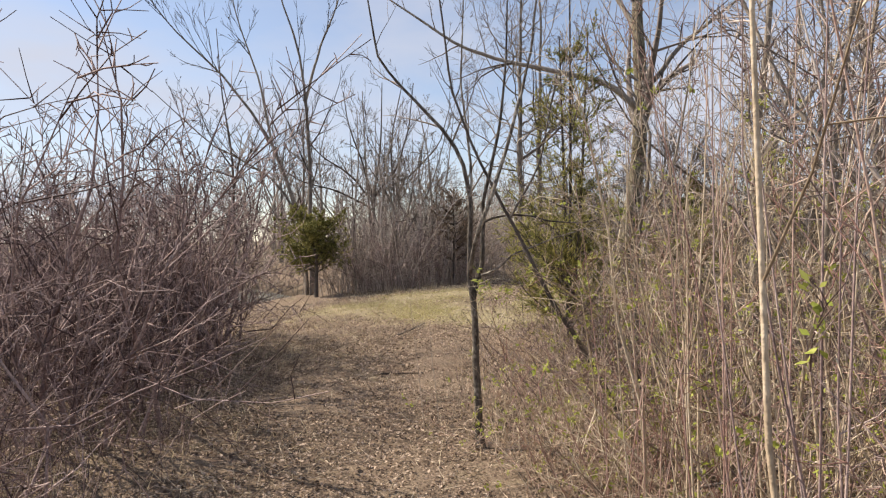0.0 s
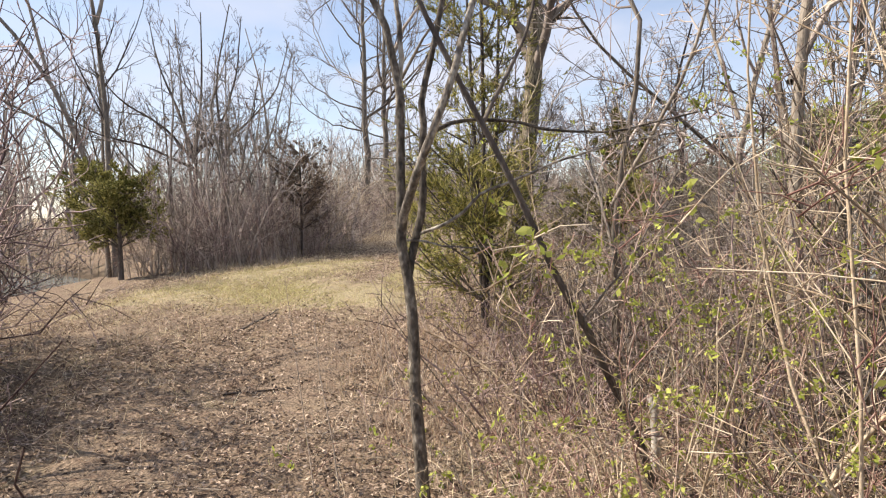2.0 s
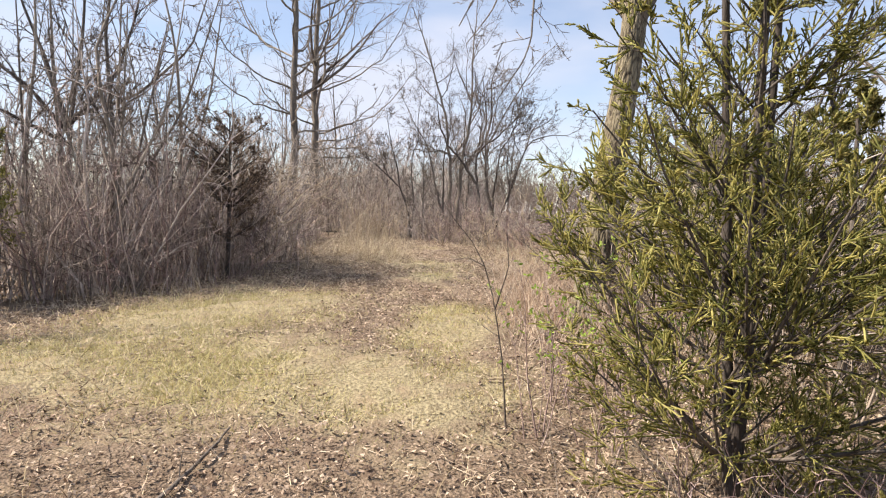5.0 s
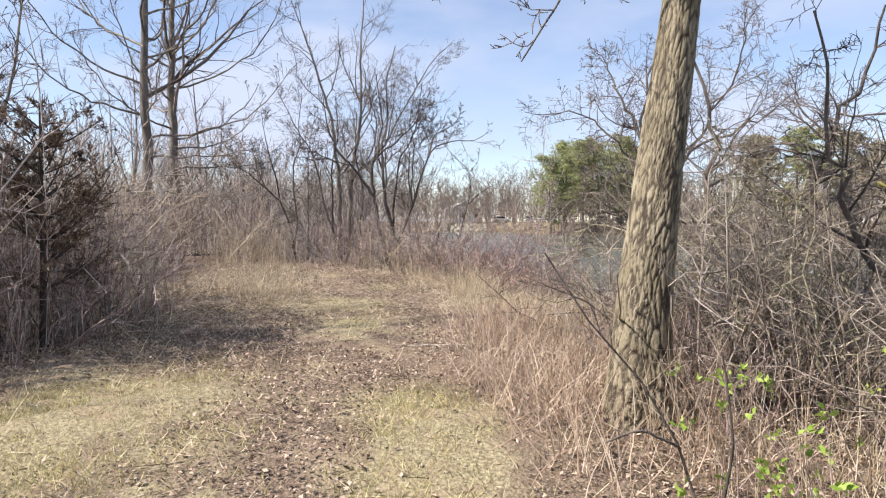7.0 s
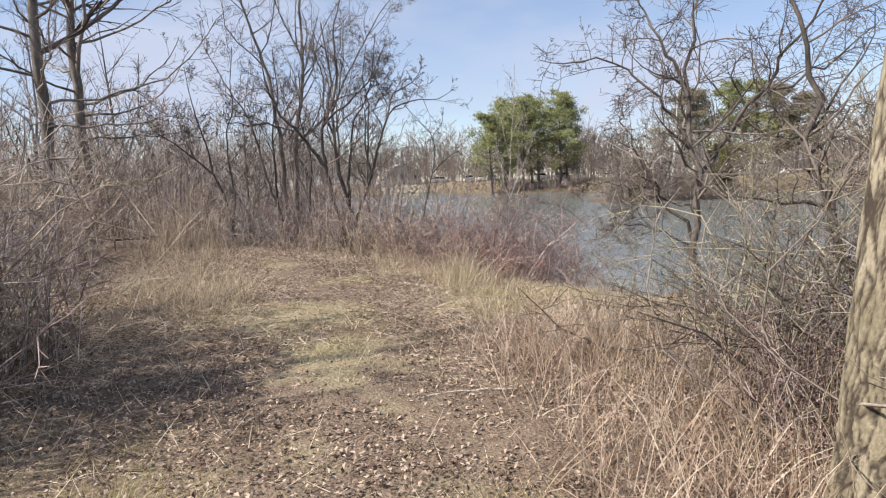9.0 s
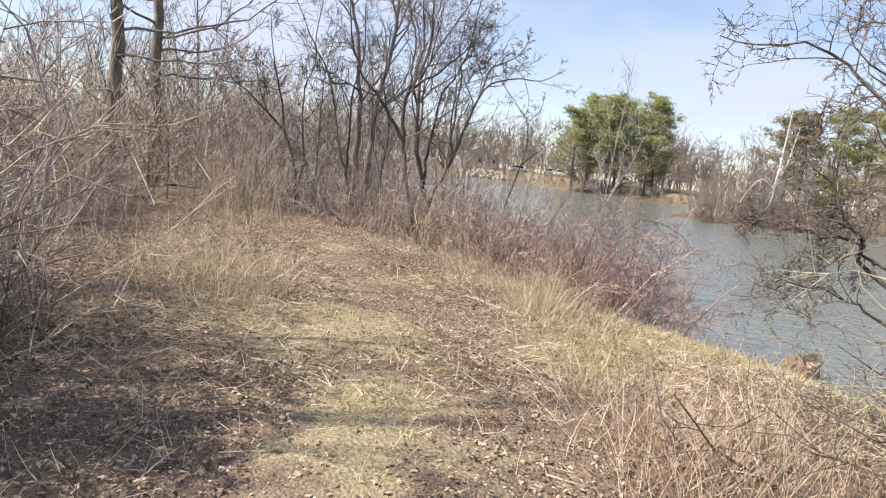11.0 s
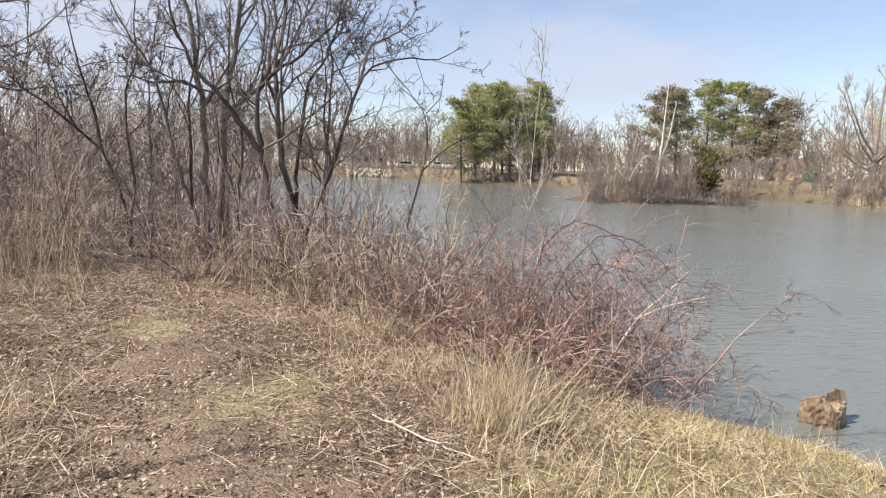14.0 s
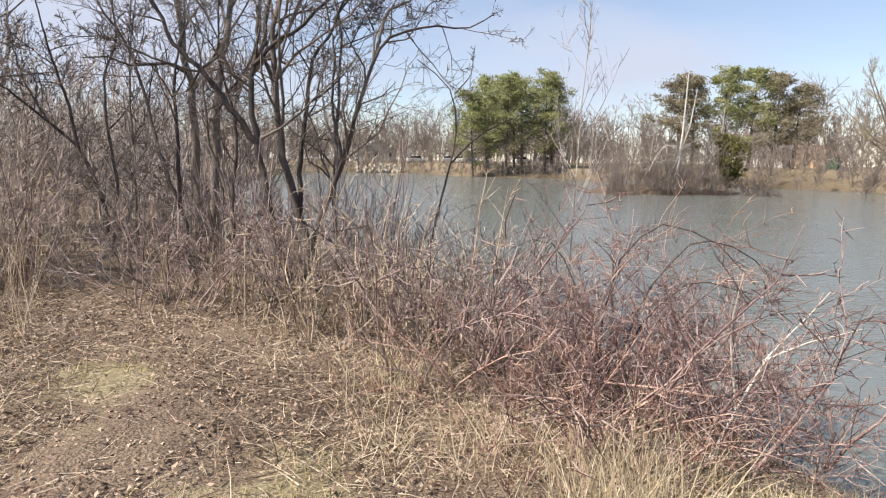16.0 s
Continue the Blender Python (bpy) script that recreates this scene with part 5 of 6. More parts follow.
woods("low brown scrub round the island", [(240, 22.4, 38.6, 56.0, 58.6)], 190, (.4, 1.4), 27, .0115, r=(.01, .025))
line = [(x, float(np.interp(x, (-10, 8, 17, 26, 34, 44, 50, 52, 60, 68), (120, 137, 130, 109, 105, 88, 72, 60, 48, 44)))) for x in np.arange(-9, 68, 2.2)]
woods("thin brown scrub on the far bank", [(12, x - 1.2, x + 1.2, y + .3, y + 7) for x, y in line], 188, (.7, 2.2), 18, .03, r=(.02, .04))


# ---- grass, stalks and fallen leaves ----
def sown(rng, n, x0, x1, y0, y1, keep):
    """n spots in a box, kept by chance where keep(x, y), from 0 to 1, allows."""
    x, y = rng.uniform(x0, x1, n), rng.uniform(y0, y1, n)
    ok = rng.uniform(0, 1, n) < keep(x, y)
    x, y = x[ok], y[ok]
    return np.stack([x, y, ground_z(x, y)], 1)


def dryland(x, y):
    return (ground_z(x, y) > WATER + .02).astype(float)


def trail_x(y):
    return np.interp(y, (-8, -5.5, -2, .7, 3.5, 9, 14, 20), (6.6, 4.5, 1.5, -.3, -1.0, -1.0, -1.7, -3.6))


def off_trail(x, y):
    return np.abs(x - trail_x(y))


def blade_field(name, label, base, rng, length, width, material, lean=.35, K=4, droop=.35):
    n = len(base)
    way = unit(np.stack([rng.normal(0, lean, n), rng.normal(0, lean, n), np.ones(n)], 1))
    data = blades(rng, base - (0, 0, .01), way, rng.uniform(*length, n), rng.uniform(*width, n), K, droop)
    return tagged(new(name, mesh_from(name, *data, material)), label, "grass", kind="stuff")


gr = np.random.default_rng(201)
base = sown(gr, 120000, -6, 4.5, -1, 17, lambda x, y: dryland(x, y) * np.clip((turf_at(x, y) * 1.3 - .1) * (.55 + .6 * np.sin(3.1 * x + 2 * np.sin(2.3 * y)) * np.sin(2.7 * y + 1.5 * np.sin(3.7 * x))), 0.02, 1))
blade_field("turf", "short yellow-green winter turf on the path", base, gr, (.03, .10), (.0022, .005), GRASS_SHORT, .8, 3)
base = sown(gr, 100000, -4.6, 1.4, 1.0, 7.0, lambda x, y: dryland(x, y) * np.clip(turf_at(x, y) * 1.2 - .25, 0, 1))
blade_field("turf", "thick pale green grass in the open patches", base, gr, (.03, .085), (.0018, .004), GRASS_SHORT, .9, 3)
base = sown(gr, 24000, .2, 3.8, 9.4, 13.4, lambda x, y: dryland(x, y) * np.clip(turf_at(x, y) * 1.3 - .15, .05, 1))
blade_field("turf", "pale green-yellow grass on the low bank", base, gr, (.03, .11), (.002, .0045), GRASS_SHORT, .9, 3)
base = sown(gr, 24000, -4, 3.6, -6, 17, lambda x, y: dryland(x, y) * np.clip(off_trail(x, y) * .9, .12, 1))
blade_field("dry_grass", "short bleached grass lying flat among the leaves", base, gr, (.04, .16), (.0018, .0036), GRASS_DRY, 1.5, 3, .5)
base = sown(gr, 16000, -5, 4.5, -7, 18, lambda x, y: dryland(x, y) * np.clip(off_trail(x, y) * .5 - .15, 0.02, 1))
blade_field("dry_grass", "thin dry grass scattered over the ground", base, gr, (.08, .30), (.0018, .004), GRASS_DRY, .7, 4, .6)


base = sown(gr, 80000, -5, 4.8, -6.5, 17.5, lambda x, y: dryland(x, y) * np.clip(.25 + off_trail(x, y) * .6, .25, .8) * (1 - .65 * turf_at(x, y)))
flat = unit(np.stack([gr.normal(size=len(base)), gr.normal(size=len(base)), gr.uniform(-.02, .4, len(base))], 1))
straw = new("straw", mesh_from("straw", *blades(gr, base + (0, 0, .012), flat, gr.uniform(.06, .24, len(base)), gr.uniform(.0016, .0032, len(base)), 2, .12), STRAW_BROWN))
tagged(straw, "bleached straw and dead grass lying on the litter", "straw", kind="stuff")


base = sown(gr, 38000, -4.5, 2.6, 8.6, 17.5, lambda x, y: dryland(x, y) * np.clip(off_trail(x, y) * .7, .12, 1) * np.where(x > .5, .55, 1))
flat = unit(np.stack([gr.normal(size=len(base)), gr.normal(size=len(base)), gr.uniform(-.02, .5, len(base))], 1))
straw = new("straw", mesh_from("straw", *blades(gr, base + (0, 0, .015), flat, gr.uniform(.08, .30, len(base)), gr.uniform(.0022, .0042, len(base)), 3, .25), STRAW_BROWN))
tagged(straw, "matted dead grass lying in tangles beside the path", "straw", kind="stuff")


def clustered(rng, spots, n, spread):
    c = np.repeat(np.asarray(spots, float), n, 0)
    p = c + rng.normal(size=c.shape) * spread
    return np.stack([p[:, 0], p[:, 1], ground_z(p[:, 0], p[:, 1])], 1)


# tall russet grass between path and bank
spots = [(gr.uniform(.35, 1.5), 4.4 + 4.4 * gr.uniform() ** 1.3) for _ in range(46)]
blade_field("russet_grass", "tall russet dry grass along the bank", clustered(gr, spots, 48, .2), gr, (.15, .72), (.0020, .0045), GRASS_REDDISH, .5, 5, .6)
q = np.concatenate([beside(RIGHT_FIRST, 44, -.25, 1.2, gr, 1.2), np.stack([gr.uniform(.5, 1.6, 18), gr.uniform(.5, 1.8, 18)], 1)])
blade_field("russet_grass", "matted russet grass at the foot of the budding stems", clustered(gr, q, 40, .16), gr, (.12, .5), (.0018, .0042), GRASS_REDDISH, .6, 4, .8)
spots = [(gr.uniform(.2, 1.1), gr.uniform(10.5, 13.2)) for _ in range(8)] + [(gr.uniform(-.6, .8), gr.uniform(13, 15.2)) for _ in range(10)]
blade_field("bleached_grass", "loose bleached grass by the waterline", clustered(gr, spots, 45, .14), gr, (.15, .5), (.0018, .004), GRASS_DRY, .5, 5, .7)


base = sown(gr, 3000, .3, 3.6, 9.3, 13.4, lambda x, y: dryland(x, y))
blade_field("bleached_grass", "short bleached grass on the low bank", base, gr, (.05, .2), (.0018, .004), GRASS_DRY, .8, 4, .6)


def tuft(label, x, y, n, tall, seed, material=GRASS_DRY, spread=.1):
    rng = np.random.default_rng(seed)
    n, spread = int(n * .62), spread * 1.3
    base = np.stack([rng.normal(0, spread, n), rng.normal(0, spread, n), np.full(n, -.03)], 1)
    out = unit(np.stack([base[:, 0] * 1.6 + rng.normal(0, .28, n), base[:, 1] * 1.6 + rng.normal(0, .28, n), np.ones(n)], 1))
    ob = new("grass_tuft", mesh_from("grass_tuft", *blades(rng, base, out, rng.uniform(tall * .25, tall, n), rng.uniform(.002, .0045, n), 6, .5), material))
    ob.location = (x, y, gz(x, y))
    return tagged(ob, label, "grass tuft", "grass tufts")


for k, (x, y, n, h, sp) in enumerate(((.55, 11.8, 300, .95, .08), (.78, 11.95, 220, .85, .08), (.4, 12.0, 120, .7, .09), (1.1, 12.4, 120, .75, .11), (1.6, 12.9, 90, .6, .14), (.2, 12.9, 80, .5, .13), (.75, 12.6, 110, .7, .11), (-2.2, 11.1, 130, .6, .1), (-2.6, 10.7, 150, .75, .14),
                                      (-2.9, 11.5, 170, .9, .17), (-2.4, 11.9, 130, .65, .14), (-3.0, 12.1, 120, .8, .18), (-3.1, 10.9, 140, .85, .18), (.45, 9.2, 140, .42, .05), (-2.1, 10.2, 70, .4, .1), (-3.6, 11.6, 110, .8, .2))):
    tuft("tall bleached clump of dry grass", x, y, n, h, 220 + k, GRASS_DRY, sp)


def stalks(name, label, base, rng, tall, r, material, lean=.22):
    n = len(base)
    way = unit(np.stack([rng.normal(0, lean, n), rng.normal(0, lean, n), np.ones(n)], 1))
    h, P = rng.uniform(*tall, n), [base - (0, 0, .02)]
    for _ in range(3):
        way = unit(way + rng.normal(size=(n, 3)) * .11)
        P.append(P[-1] + way * (h / 3)[:, None])
    P = np.stack(P, 1)
    R = rng.uniform(*r, n)[:, None] * np.linspace(1, .4, 4)
    P1, R1 = grow(P, R, rng, 1, 3, (.4, .95), (25, 60), .3, .1, .12, .6, .0012)
    return tagged(new(name, mesh_from(name, *joined([tubes(P, R, 3), tubes(P1, R1, 3)]), material)), label, "stalks", kind="stuff")


def line_spots(rng, line, n, near, far, bias=1.2):
    q = beside(line, n, near, far, rng, bias)
    z = ground_z(q[:, 0], q[:, 1])
    ok = z > WATER + .05
    return np.concatenate([q, z[:, None]], 1)[ok]


stalks("dead_stalks", "dead russet weed stalks under the budding stems", line_spots(gr, RIGHT_FIRST[2:], 620, .0, 3.4), gr, (.25, 1.1), (.003, .006), TWIG_RED)
stalks("dead_stalks", "bare brown stalks in the shade under the cedar", sown(gr, 150, .7, 4.2, -1.2, 2.6, lambda x, y: (x > 1.0 - y * .2) * 1.0), gr, (.3, 1.3), (.0025, .006), TWIG_GREY, .25)
stalks("dead_stalks", "dead brown weed stalks along the thicket's foot", np.concatenate([line_spots(gr, LEFT_LATER, 600, -.15, 2.6), line_spots(gr, LEFT_MOUND, 320, -.1, 2.0)]), gr, (.3, 1.3), (.003, .006), TWIG_ASH)
stalks("young_stems", "crowded bare young stems at the thicket's edge", np.concatenate([line_spots(gr, LEFT_MOUND, 300, .0, 1.6), line_spots(gr, LEFT_LATER[:4], 90, .8, 2.4)]), gr, (.8, 2.4), (.004, .011), TWIG_ASH, .16)
stalks("young_stems", "crowded bare young stems under the waterside trees", sown(gr, 420, -5.5, .6, 16.8, 21, lambda x, y: dryland(x, y) * (off_trail(x, y) > 1.0)), gr, (.8, 2.4), (.004, .011), TWIG_PURPLE, .2)
stalks("dead_stalks", "dead brown stalks among the arching shrubs", line_spots(gr, LEFT_FIRST[:5], 800, -.2, 2.5), gr, (.2, .9), (.0026, .005), TWIG_PURPLE, .4)
stalks("dead_stalks", "tan stalks on the bank beside the old tree", line_spots(gr, RIGHT_LATER[1:], 950, -.5, 2.6), gr, (.2, .9), (.0026, .005), TWIG_TAN)
base = sown(gr, 2000, -5, 3, 15.0, 21, lambda x, y: dryland(x, y) * (off_trail(x, y) > .9) * (y > 15.2 + .5 * np.abs(x - .2) * (x > .2)))
stalks("dead_stalks", "bleached stalks round the waterside clump", base, gr, (.25, 1.15), (.0025, .006), TWIG_TAN)


def leaf_field(n, x0, x1, y0, y1, keep, seed):
    """Fallen leaves lying nearly flat, a little curled."""
    rng = np.random.default_rng(seed)
    c = sown(rng, n, x0, x1, y0, y1, keep)
    c[:, 2] += rng.uniform(.004, .036, len(c))
    way = unit(np.stack([rng.normal(size=len(c)), rng.normal(size=len(c)), rng.normal(0, .42, len(c))], 1))
    L = rng.uniform(.014, .044, len(c))
    across = unit(np.cross((0, 0, 1.0), way) + rng.normal(size=c.shape) * (.1, .1, .3))
    over = np.cross(way, across)
    W = L * rng.uniform(.35, .75, len(c))
    curl = rng.uniform(-.2, .8, len(c))[:, None]
    L, W = L[:, None], W[:, None]
    V = np.stack([c - way * L * .5, c + across * W * .5 + over * W * curl, c + way * L * .5 + over * L * .1, c - across * W * .5 + over * W * curl], 1)
    return V.reshape(-1, 3), np.arange(len(c))[:, None] * 4 + np.array([[0, 1, 2, 3]])


leaves = leaf_field(280000, -5, 6, -7, 17, lambda x, y: dryland(x, y) * (1 - .93 * np.clip(turf_at(x, y) * 1.4, 0, 1)) * np.clip(1.45 - off_trail(x, y) * .24, .25, 1), 231)
tagged(new("fallen_leaves", mesh_from("fallen_leaves", *leaves, LEAF, False)), "fallen brown and tan leaves littering the path", "leaf litter", kind="stuff")


# green shoots coming into leaf beside the path
def leafy_shoot(x, y, seed, tall, n=5):
    rng = np.random.default_rng(seed)
    root = tagged(new("leafy_shrub"), "young shrub with fresh bright green leaves beside the path", "shrub", "leafing shrubs")
    root.location = (x, y, gz(x, y))
    P, R = stems_from(rng, n, .12, (tall * .6, tall), (3, 14), 6, .10, .02, (.004, .007))
    P1, R1 = grow(P, R, rng, 6, 4, (.3, 1), (30, 65), .24, .06, .16, .6, .0018)
    for i in range(n):
        part("stem", joined([tubes(P[i:i + 1], R[i:i + 1], 4), tubes(P1[i * 6:i * 6 + 6], R1[i * 6:i * 6 + 6], 3)]), TWIG_PURPLE, root)
    c = np.concatenate([P1[::2, -1], P1[1::3, 2], P[:, -1]])
    c = np.repeat(c, 6, 0) + rng.normal(size=(len(c) * 6, 3)) * .008
    w = unit(rng.normal(size=c.shape) + (0, 0, .6))
    L = rng.uniform(.014, .036, len(c))
    tagged(part("foliage", flakes(rng, c + w * L[:, None] * .5, w, L, L * .5), LEAF_GREEN, root, "fresh bright green leaves"), kind="stuff")


for k, (x, y, h) in enumerate(((.62, 2.6, 1.15), (.95, 2.5, 1.3), (1.1, 3.0, 1.25), (.75, 3.2, 1.05), (1.25, 3.5, 1.3), (1.4, 2.9, 1.5))):
    leafy_shoot(x, y, 241 + k, h)


def lying_branch(label, points, r, seed, material, twigs=4):
    """A fallen branch on the ground."""
    rng = np.random.default_rng(seed)
    pts = np.array([(x, y, gz(x, y) + h) for x, y, h in points])
    P = resample(pts, 10)[None]
    P = P + rng.normal(size=P.shape) * (.006, .006, .002)
    R = np.linspace(r, r * .45, 10)[None]
    P1, R1 = grow(P, R, rng, twigs, 4, (.3, .95), (25, 50), .25, -.02, .1, .5, .002)
    return tagged(new("fallen_branch", mesh_from("fallen_branch", *joined([tubes(P, R, 6), tubes(P1, R1, 3)]), material)), label, "branch", "fallen branches")


lying_branch("short dark fallen stick on the path", [(-1.1, 1.62, .012), (-1.1, 1.95, .02), (-1.13, 2.42, .03)], .014, 251, BARK_DARK, 2)
lying_branch("pale bare dead pole leaning in the grass", [(1.55, .01, .64), (1.75, -.01, .56), (2.0, -.06, .43), (2.5, -.2, .02)], .009, 252, STUMP_WOOD, 3)
lying_branch("dark fallen branches across the far path", [(-7.2, 20.6, .05), (-6.0, 20.7, .08), (-4.8, 20.4, .04)], .03, 253, BARK_DARK, 6)
lying_branch("dark fallen branches across the far path", [(-6.8, 21.5, .05), (-5.6, 21.2, .1), (-4.9, 21.4, .04)], .025, 254, BARK_DARK, 6)
lying_branch("thin pale fallen twig on the litter", [(-.6, 7.2, .01), (-.2, 7.35, .012), (.2, 7.3, .02)], .008, 255, BARK_PALE, 2)
lying_branch("thin pale fallen twig on the litter", [(-.2, 12.1, .03), (.05, 11.7, .04), (.35, 11.35, .03)], .008, 256, BARK_PALE, 2)
lying_branch("short dark fallen stick on the path", [(-.2, .2, .01), (.2, .35, .015), (.5, .4, .02)], .008, 257, BARK_DARK, 2)


tree("bramble", "dark arching rose canes over the thicket", [
    ([(0, 0, -.1), (.05, .1, .6), (.2, .1, 1.2), (.5, 0, 1.5), (.95, -.1, 1.35), (1.35, -.15, .95)], .012, .004), ([(.1, .1, -.1), (-.1, .2, .8), (-.35, .2, 1.3), (-.7, .1, 1.35), (-1.1, 0, 1.0)], .011, .004),
    ([(0, -.1, -.1), (.2, -.3, .7), (.5, -.5, 1.1), (.9, -.7, 1.0)], .011, .004), ([(.1, 0, -.1), (.3, .4, .9), (.45, .8, 1.5), (.4, 1.2, 1.7)], .012, .004), ([(.05, 0, -.1), (.4, 0, .9), (.9, .1, 1.35), (1.5, .2, 1.2), (2.0, .2, .75)], .012, .004)],
    259, BARK_DARK, TWIG_RED, levels=((9, 5), (5, 4)), ratio=(.3, .5), least=.004, place=(1.75, 14.5, gz(1.75, 14.5)), wiggle=.22, angle=(30, 80), up=-.02, sides=5, K=12, category="shrub", group="rose thicket", span=(.25, 1))
tree("bramble", "pale bare branch leaning out of the thicket", [
    ([(0, 0, -.1), (.3, .1, .3), (.6, .2, .65), (.9, .3, .8), (1.2, .35, 1.05)], .016, .005), ([(.55, .2, .6), (.8, .1, .75), (1.2, .05, .85)], .009, .004), ([(.3, .1, .3), (.35, .3, .8), (.5, .4, 1.2)], .009, .004)],
    260, BARK_PALE, TWIG_RED, levels=((7, 5), (4, 4)), ratio=(.3, .5), least=.0035, place=(1.9, 13.2, gz(1.9, 13.2)), wiggle=.2, angle=(30, 75), sides=6, K=10, category="shrub", group="rose thicket", span=(.2, 1))

# ---- in and across the pond ----
def stump():
    """A weathered, broken stump standing in the shallows."""
    rng = np.random.default_rng(261)
    rings, sides = 14, 26
    a = np.arange(sides) * 2 * np.pi / sides
    h = np.linspace(0, 1, rings)[:, None]
    r = .23 + .05 * np.sin(3 * a + 1)[None] + .03 * np.sin(7 * a)[None] + .05 * (1 - h) + rng.normal(0, .014, (rings, sides))
    top = .30 + .06 * np.sin(2 * a + .5) + .05 * np.sin(5 * a) + rng.normal(0, .02, sides)
    z = -.45 + h * (top[None] + .45)
    V = np.stack([np.cos(a)[None] * r * 1.25, np.sin(a)[None] * r * .85, z], -1).reshape(-1, 3)
    k, i = np.arange(rings - 1)[:, None], np.arange(sides)[None]
    j = (i + 1) % sides
    F = np.stack([k * sides + i, k * sides + j, (k + 1) * sides + j, (k + 1) * sides + i], -1).reshape(-1, 4)
    V = np.concatenate([V, V[-sides:] * (.55, .55, 1) + (0, 0, .03), V[-sides:] * (.08, .08, 1) - (0, 0, .02)])
    n = rings * sides
    cap = [((n - sides if b == 0 else n) + p, (n - sides if b == 0 else n) + q, (n if b == 0 else n + sides) + q, (n if b == 0 else n + sides) + p) for b in (0, 1) for p, q in zip(range(sides), [*range(1, sides), 0])]
    ob = new("tree_stump", mesh_from("tree_stump", V, np.concatenate([F, np.array(cap)]), STUMP_WOOD, False))
    ob.location, ob.scale = (4.96, 13.6, WATER), (.82, .82, .8)
    tagged(ob, "weathered broken tree stump standing in the shallow water", "stump")


stump()
for k, (x, y, h, d) in enumerate(((3.75, 13.3, .38, .10), (3.9, 13.15, .25, -.04), (4.55, 13.0, .3, .05), (4.3, 16.5, .2, .15), (5.6, 19.5, .18, .2), (6.2, 18.0, .15, -.1))):
    P = resample([(0, 0, -.4), (d * .4, .02, h * .5), (d, .03, h)], 5)[None]
    ob = new("dead_stem", mesh_from("dead_stem", *tubes(P, np.linspace(.010, .004, 5)[None], 4), BARK_DARK))
    ob.location = (x, y, WATER)
    tagged(ob, "thin dead stem sticking out of the water", "stem", "stems in the water")

# island: a pale birch, a dark cedar and brush
tree("birch_tree", "pale dead birch with drooping white limbs", [
    ([(0, 0, -.3), (.3, 0, 2.0), (.5, 0, 5.0), (.7, 0, 9.6)], .13, .04), ([(-.9, 0, -.3), (.1, 0, 2.2), (1.2, 0, 5.2), (1.6, 0, 8.2)], .11, .04),
    ([(.3, 0, 2.6), (-.9, -.2, 3.6), (-2.0, -.3, 2.6), (-2.6, -.3, 1.2)], .07, .03), ([(.2, 0, 2.0), (-1.2, .2, 2.2), (-2.8, .3, 1.2), (-3.4, .3, 1.9)], .06, .03), ([(.4, 0, 3.2), (1.6, .2, 3.6), (2.4, .3, 2.4)], .06, .03)],
    262, BARK_PALE, BARK_PALE, levels=((7, 4), (4, 3)), ratio=(.22, .5), least=.022, place=(29.3, 58.6, gz(29.3, 58.6)), sides=6, K=9, up=-.02, group="island trees")
for k, (x, y, h) in enumerate(((32.2, 59.0, 5.5), (33.5, 59.5, 5.0), (27.6, 60.0, 6.0), (26.0, 61.0, 4.5), (34.5, 60.5, 7.0))):
    tree("birch_tree", "slim pale tree on the island", [([(0, 0, -.3), (.15, 0, h * .4), (.5 * (-1) ** k, 0, h)], .07, .025), ([(.1, 0, h * .3), (.7, .2, h * .6), (.8, .2, h * .9)], .045, .02)],
         263 + k, BARK_PALE, TWIG_FAR, levels=((7, 4), (5, 3)), ratio=(.3, .5), least=.022, place=(x, y, gz(x, y)), sides=5, K=7, group="island trees")
cedar("cedar_tree", "dark bushy cedar at the island's edge", 4.2, 1.6, 270, CEDAR_DARK, (34.6, 58.6, gz(34.6, 58.6)), limbs=60, low=.02, dens=(8, 6), trunk=.12, size=.22, round_top=True)
willow_limbs = [([(0, 0, -.3), (.1, 0, 2.0), (.2, .2, 5.0), (.5, .2, 10.5), (.6, .2, 14.0)], .42, .05)]
for a, z0, reach, rise in ((170, 2.0, 7.5, 5.5), (185, 2.6, 6.0, 8.0), (160, 3.5, 4.5, 9.0), (10, 2.4, 7.0, 6.5), (350, 3.2, 5.0, 9.0), (200, 1.6, 8.5, 2.2), (60, 3.5, 4.0, 9.0), (270, 3.0, 5.0, 7.0)):
    ca, sa = math.cos(math.radians(a)), math.sin(math.radians(a))
    willow_limbs.append(([(0.1, 0, z0), (ca * reach * .35, sa * reach * .35, z0 + rise * .25), (ca * reach * .7, sa * reach * .7, z0 + rise * .65), (ca * reach, sa * reach, z0 + rise)], .14, .03))
tree("willow_tree", "great spreading bare willow on the far bank", willow_limbs, 275, BARK_GREY, WILLOW_TWIG, levels=((11, 5), (7, 4), (5, 3)), ratio=(.36, .45, .5), least=.017, place=(66, 71.5, gz(66, 71.5)), sides=8, K=9, up=.06, angle=(20, 45), group="far trees")

# reeds along the far right shore
rr = np.random.default_rng(281)
sx_ = rr.uniform(52.5, 68, 2600)
sy_ = np.interp(sx_, (44, 50, 52, 60, 100), (88, 72, 60, 48, 30)) + rr.uniform(0, 1.0, 2600)
reed = np.stack([sx_, sy_, ground_z(sx_, sy_)], 1)
blade_field("reeds", "bleached reeds along the far shore", reed, rr, (.4, 1.2), (.012, .03), GRASS_DRY, .15, 3, .15)


# ---- beyond the far shore ----
def bm_part(name, bm, material, parent, label=""):
    me = bpy.data.meshes.new(name)
    bm.to_mesh(me)
    bm.free()
    me.materials.append(material)
    ob = new(name, me)
    ob.parent = parent
    return tagged(ob, label)


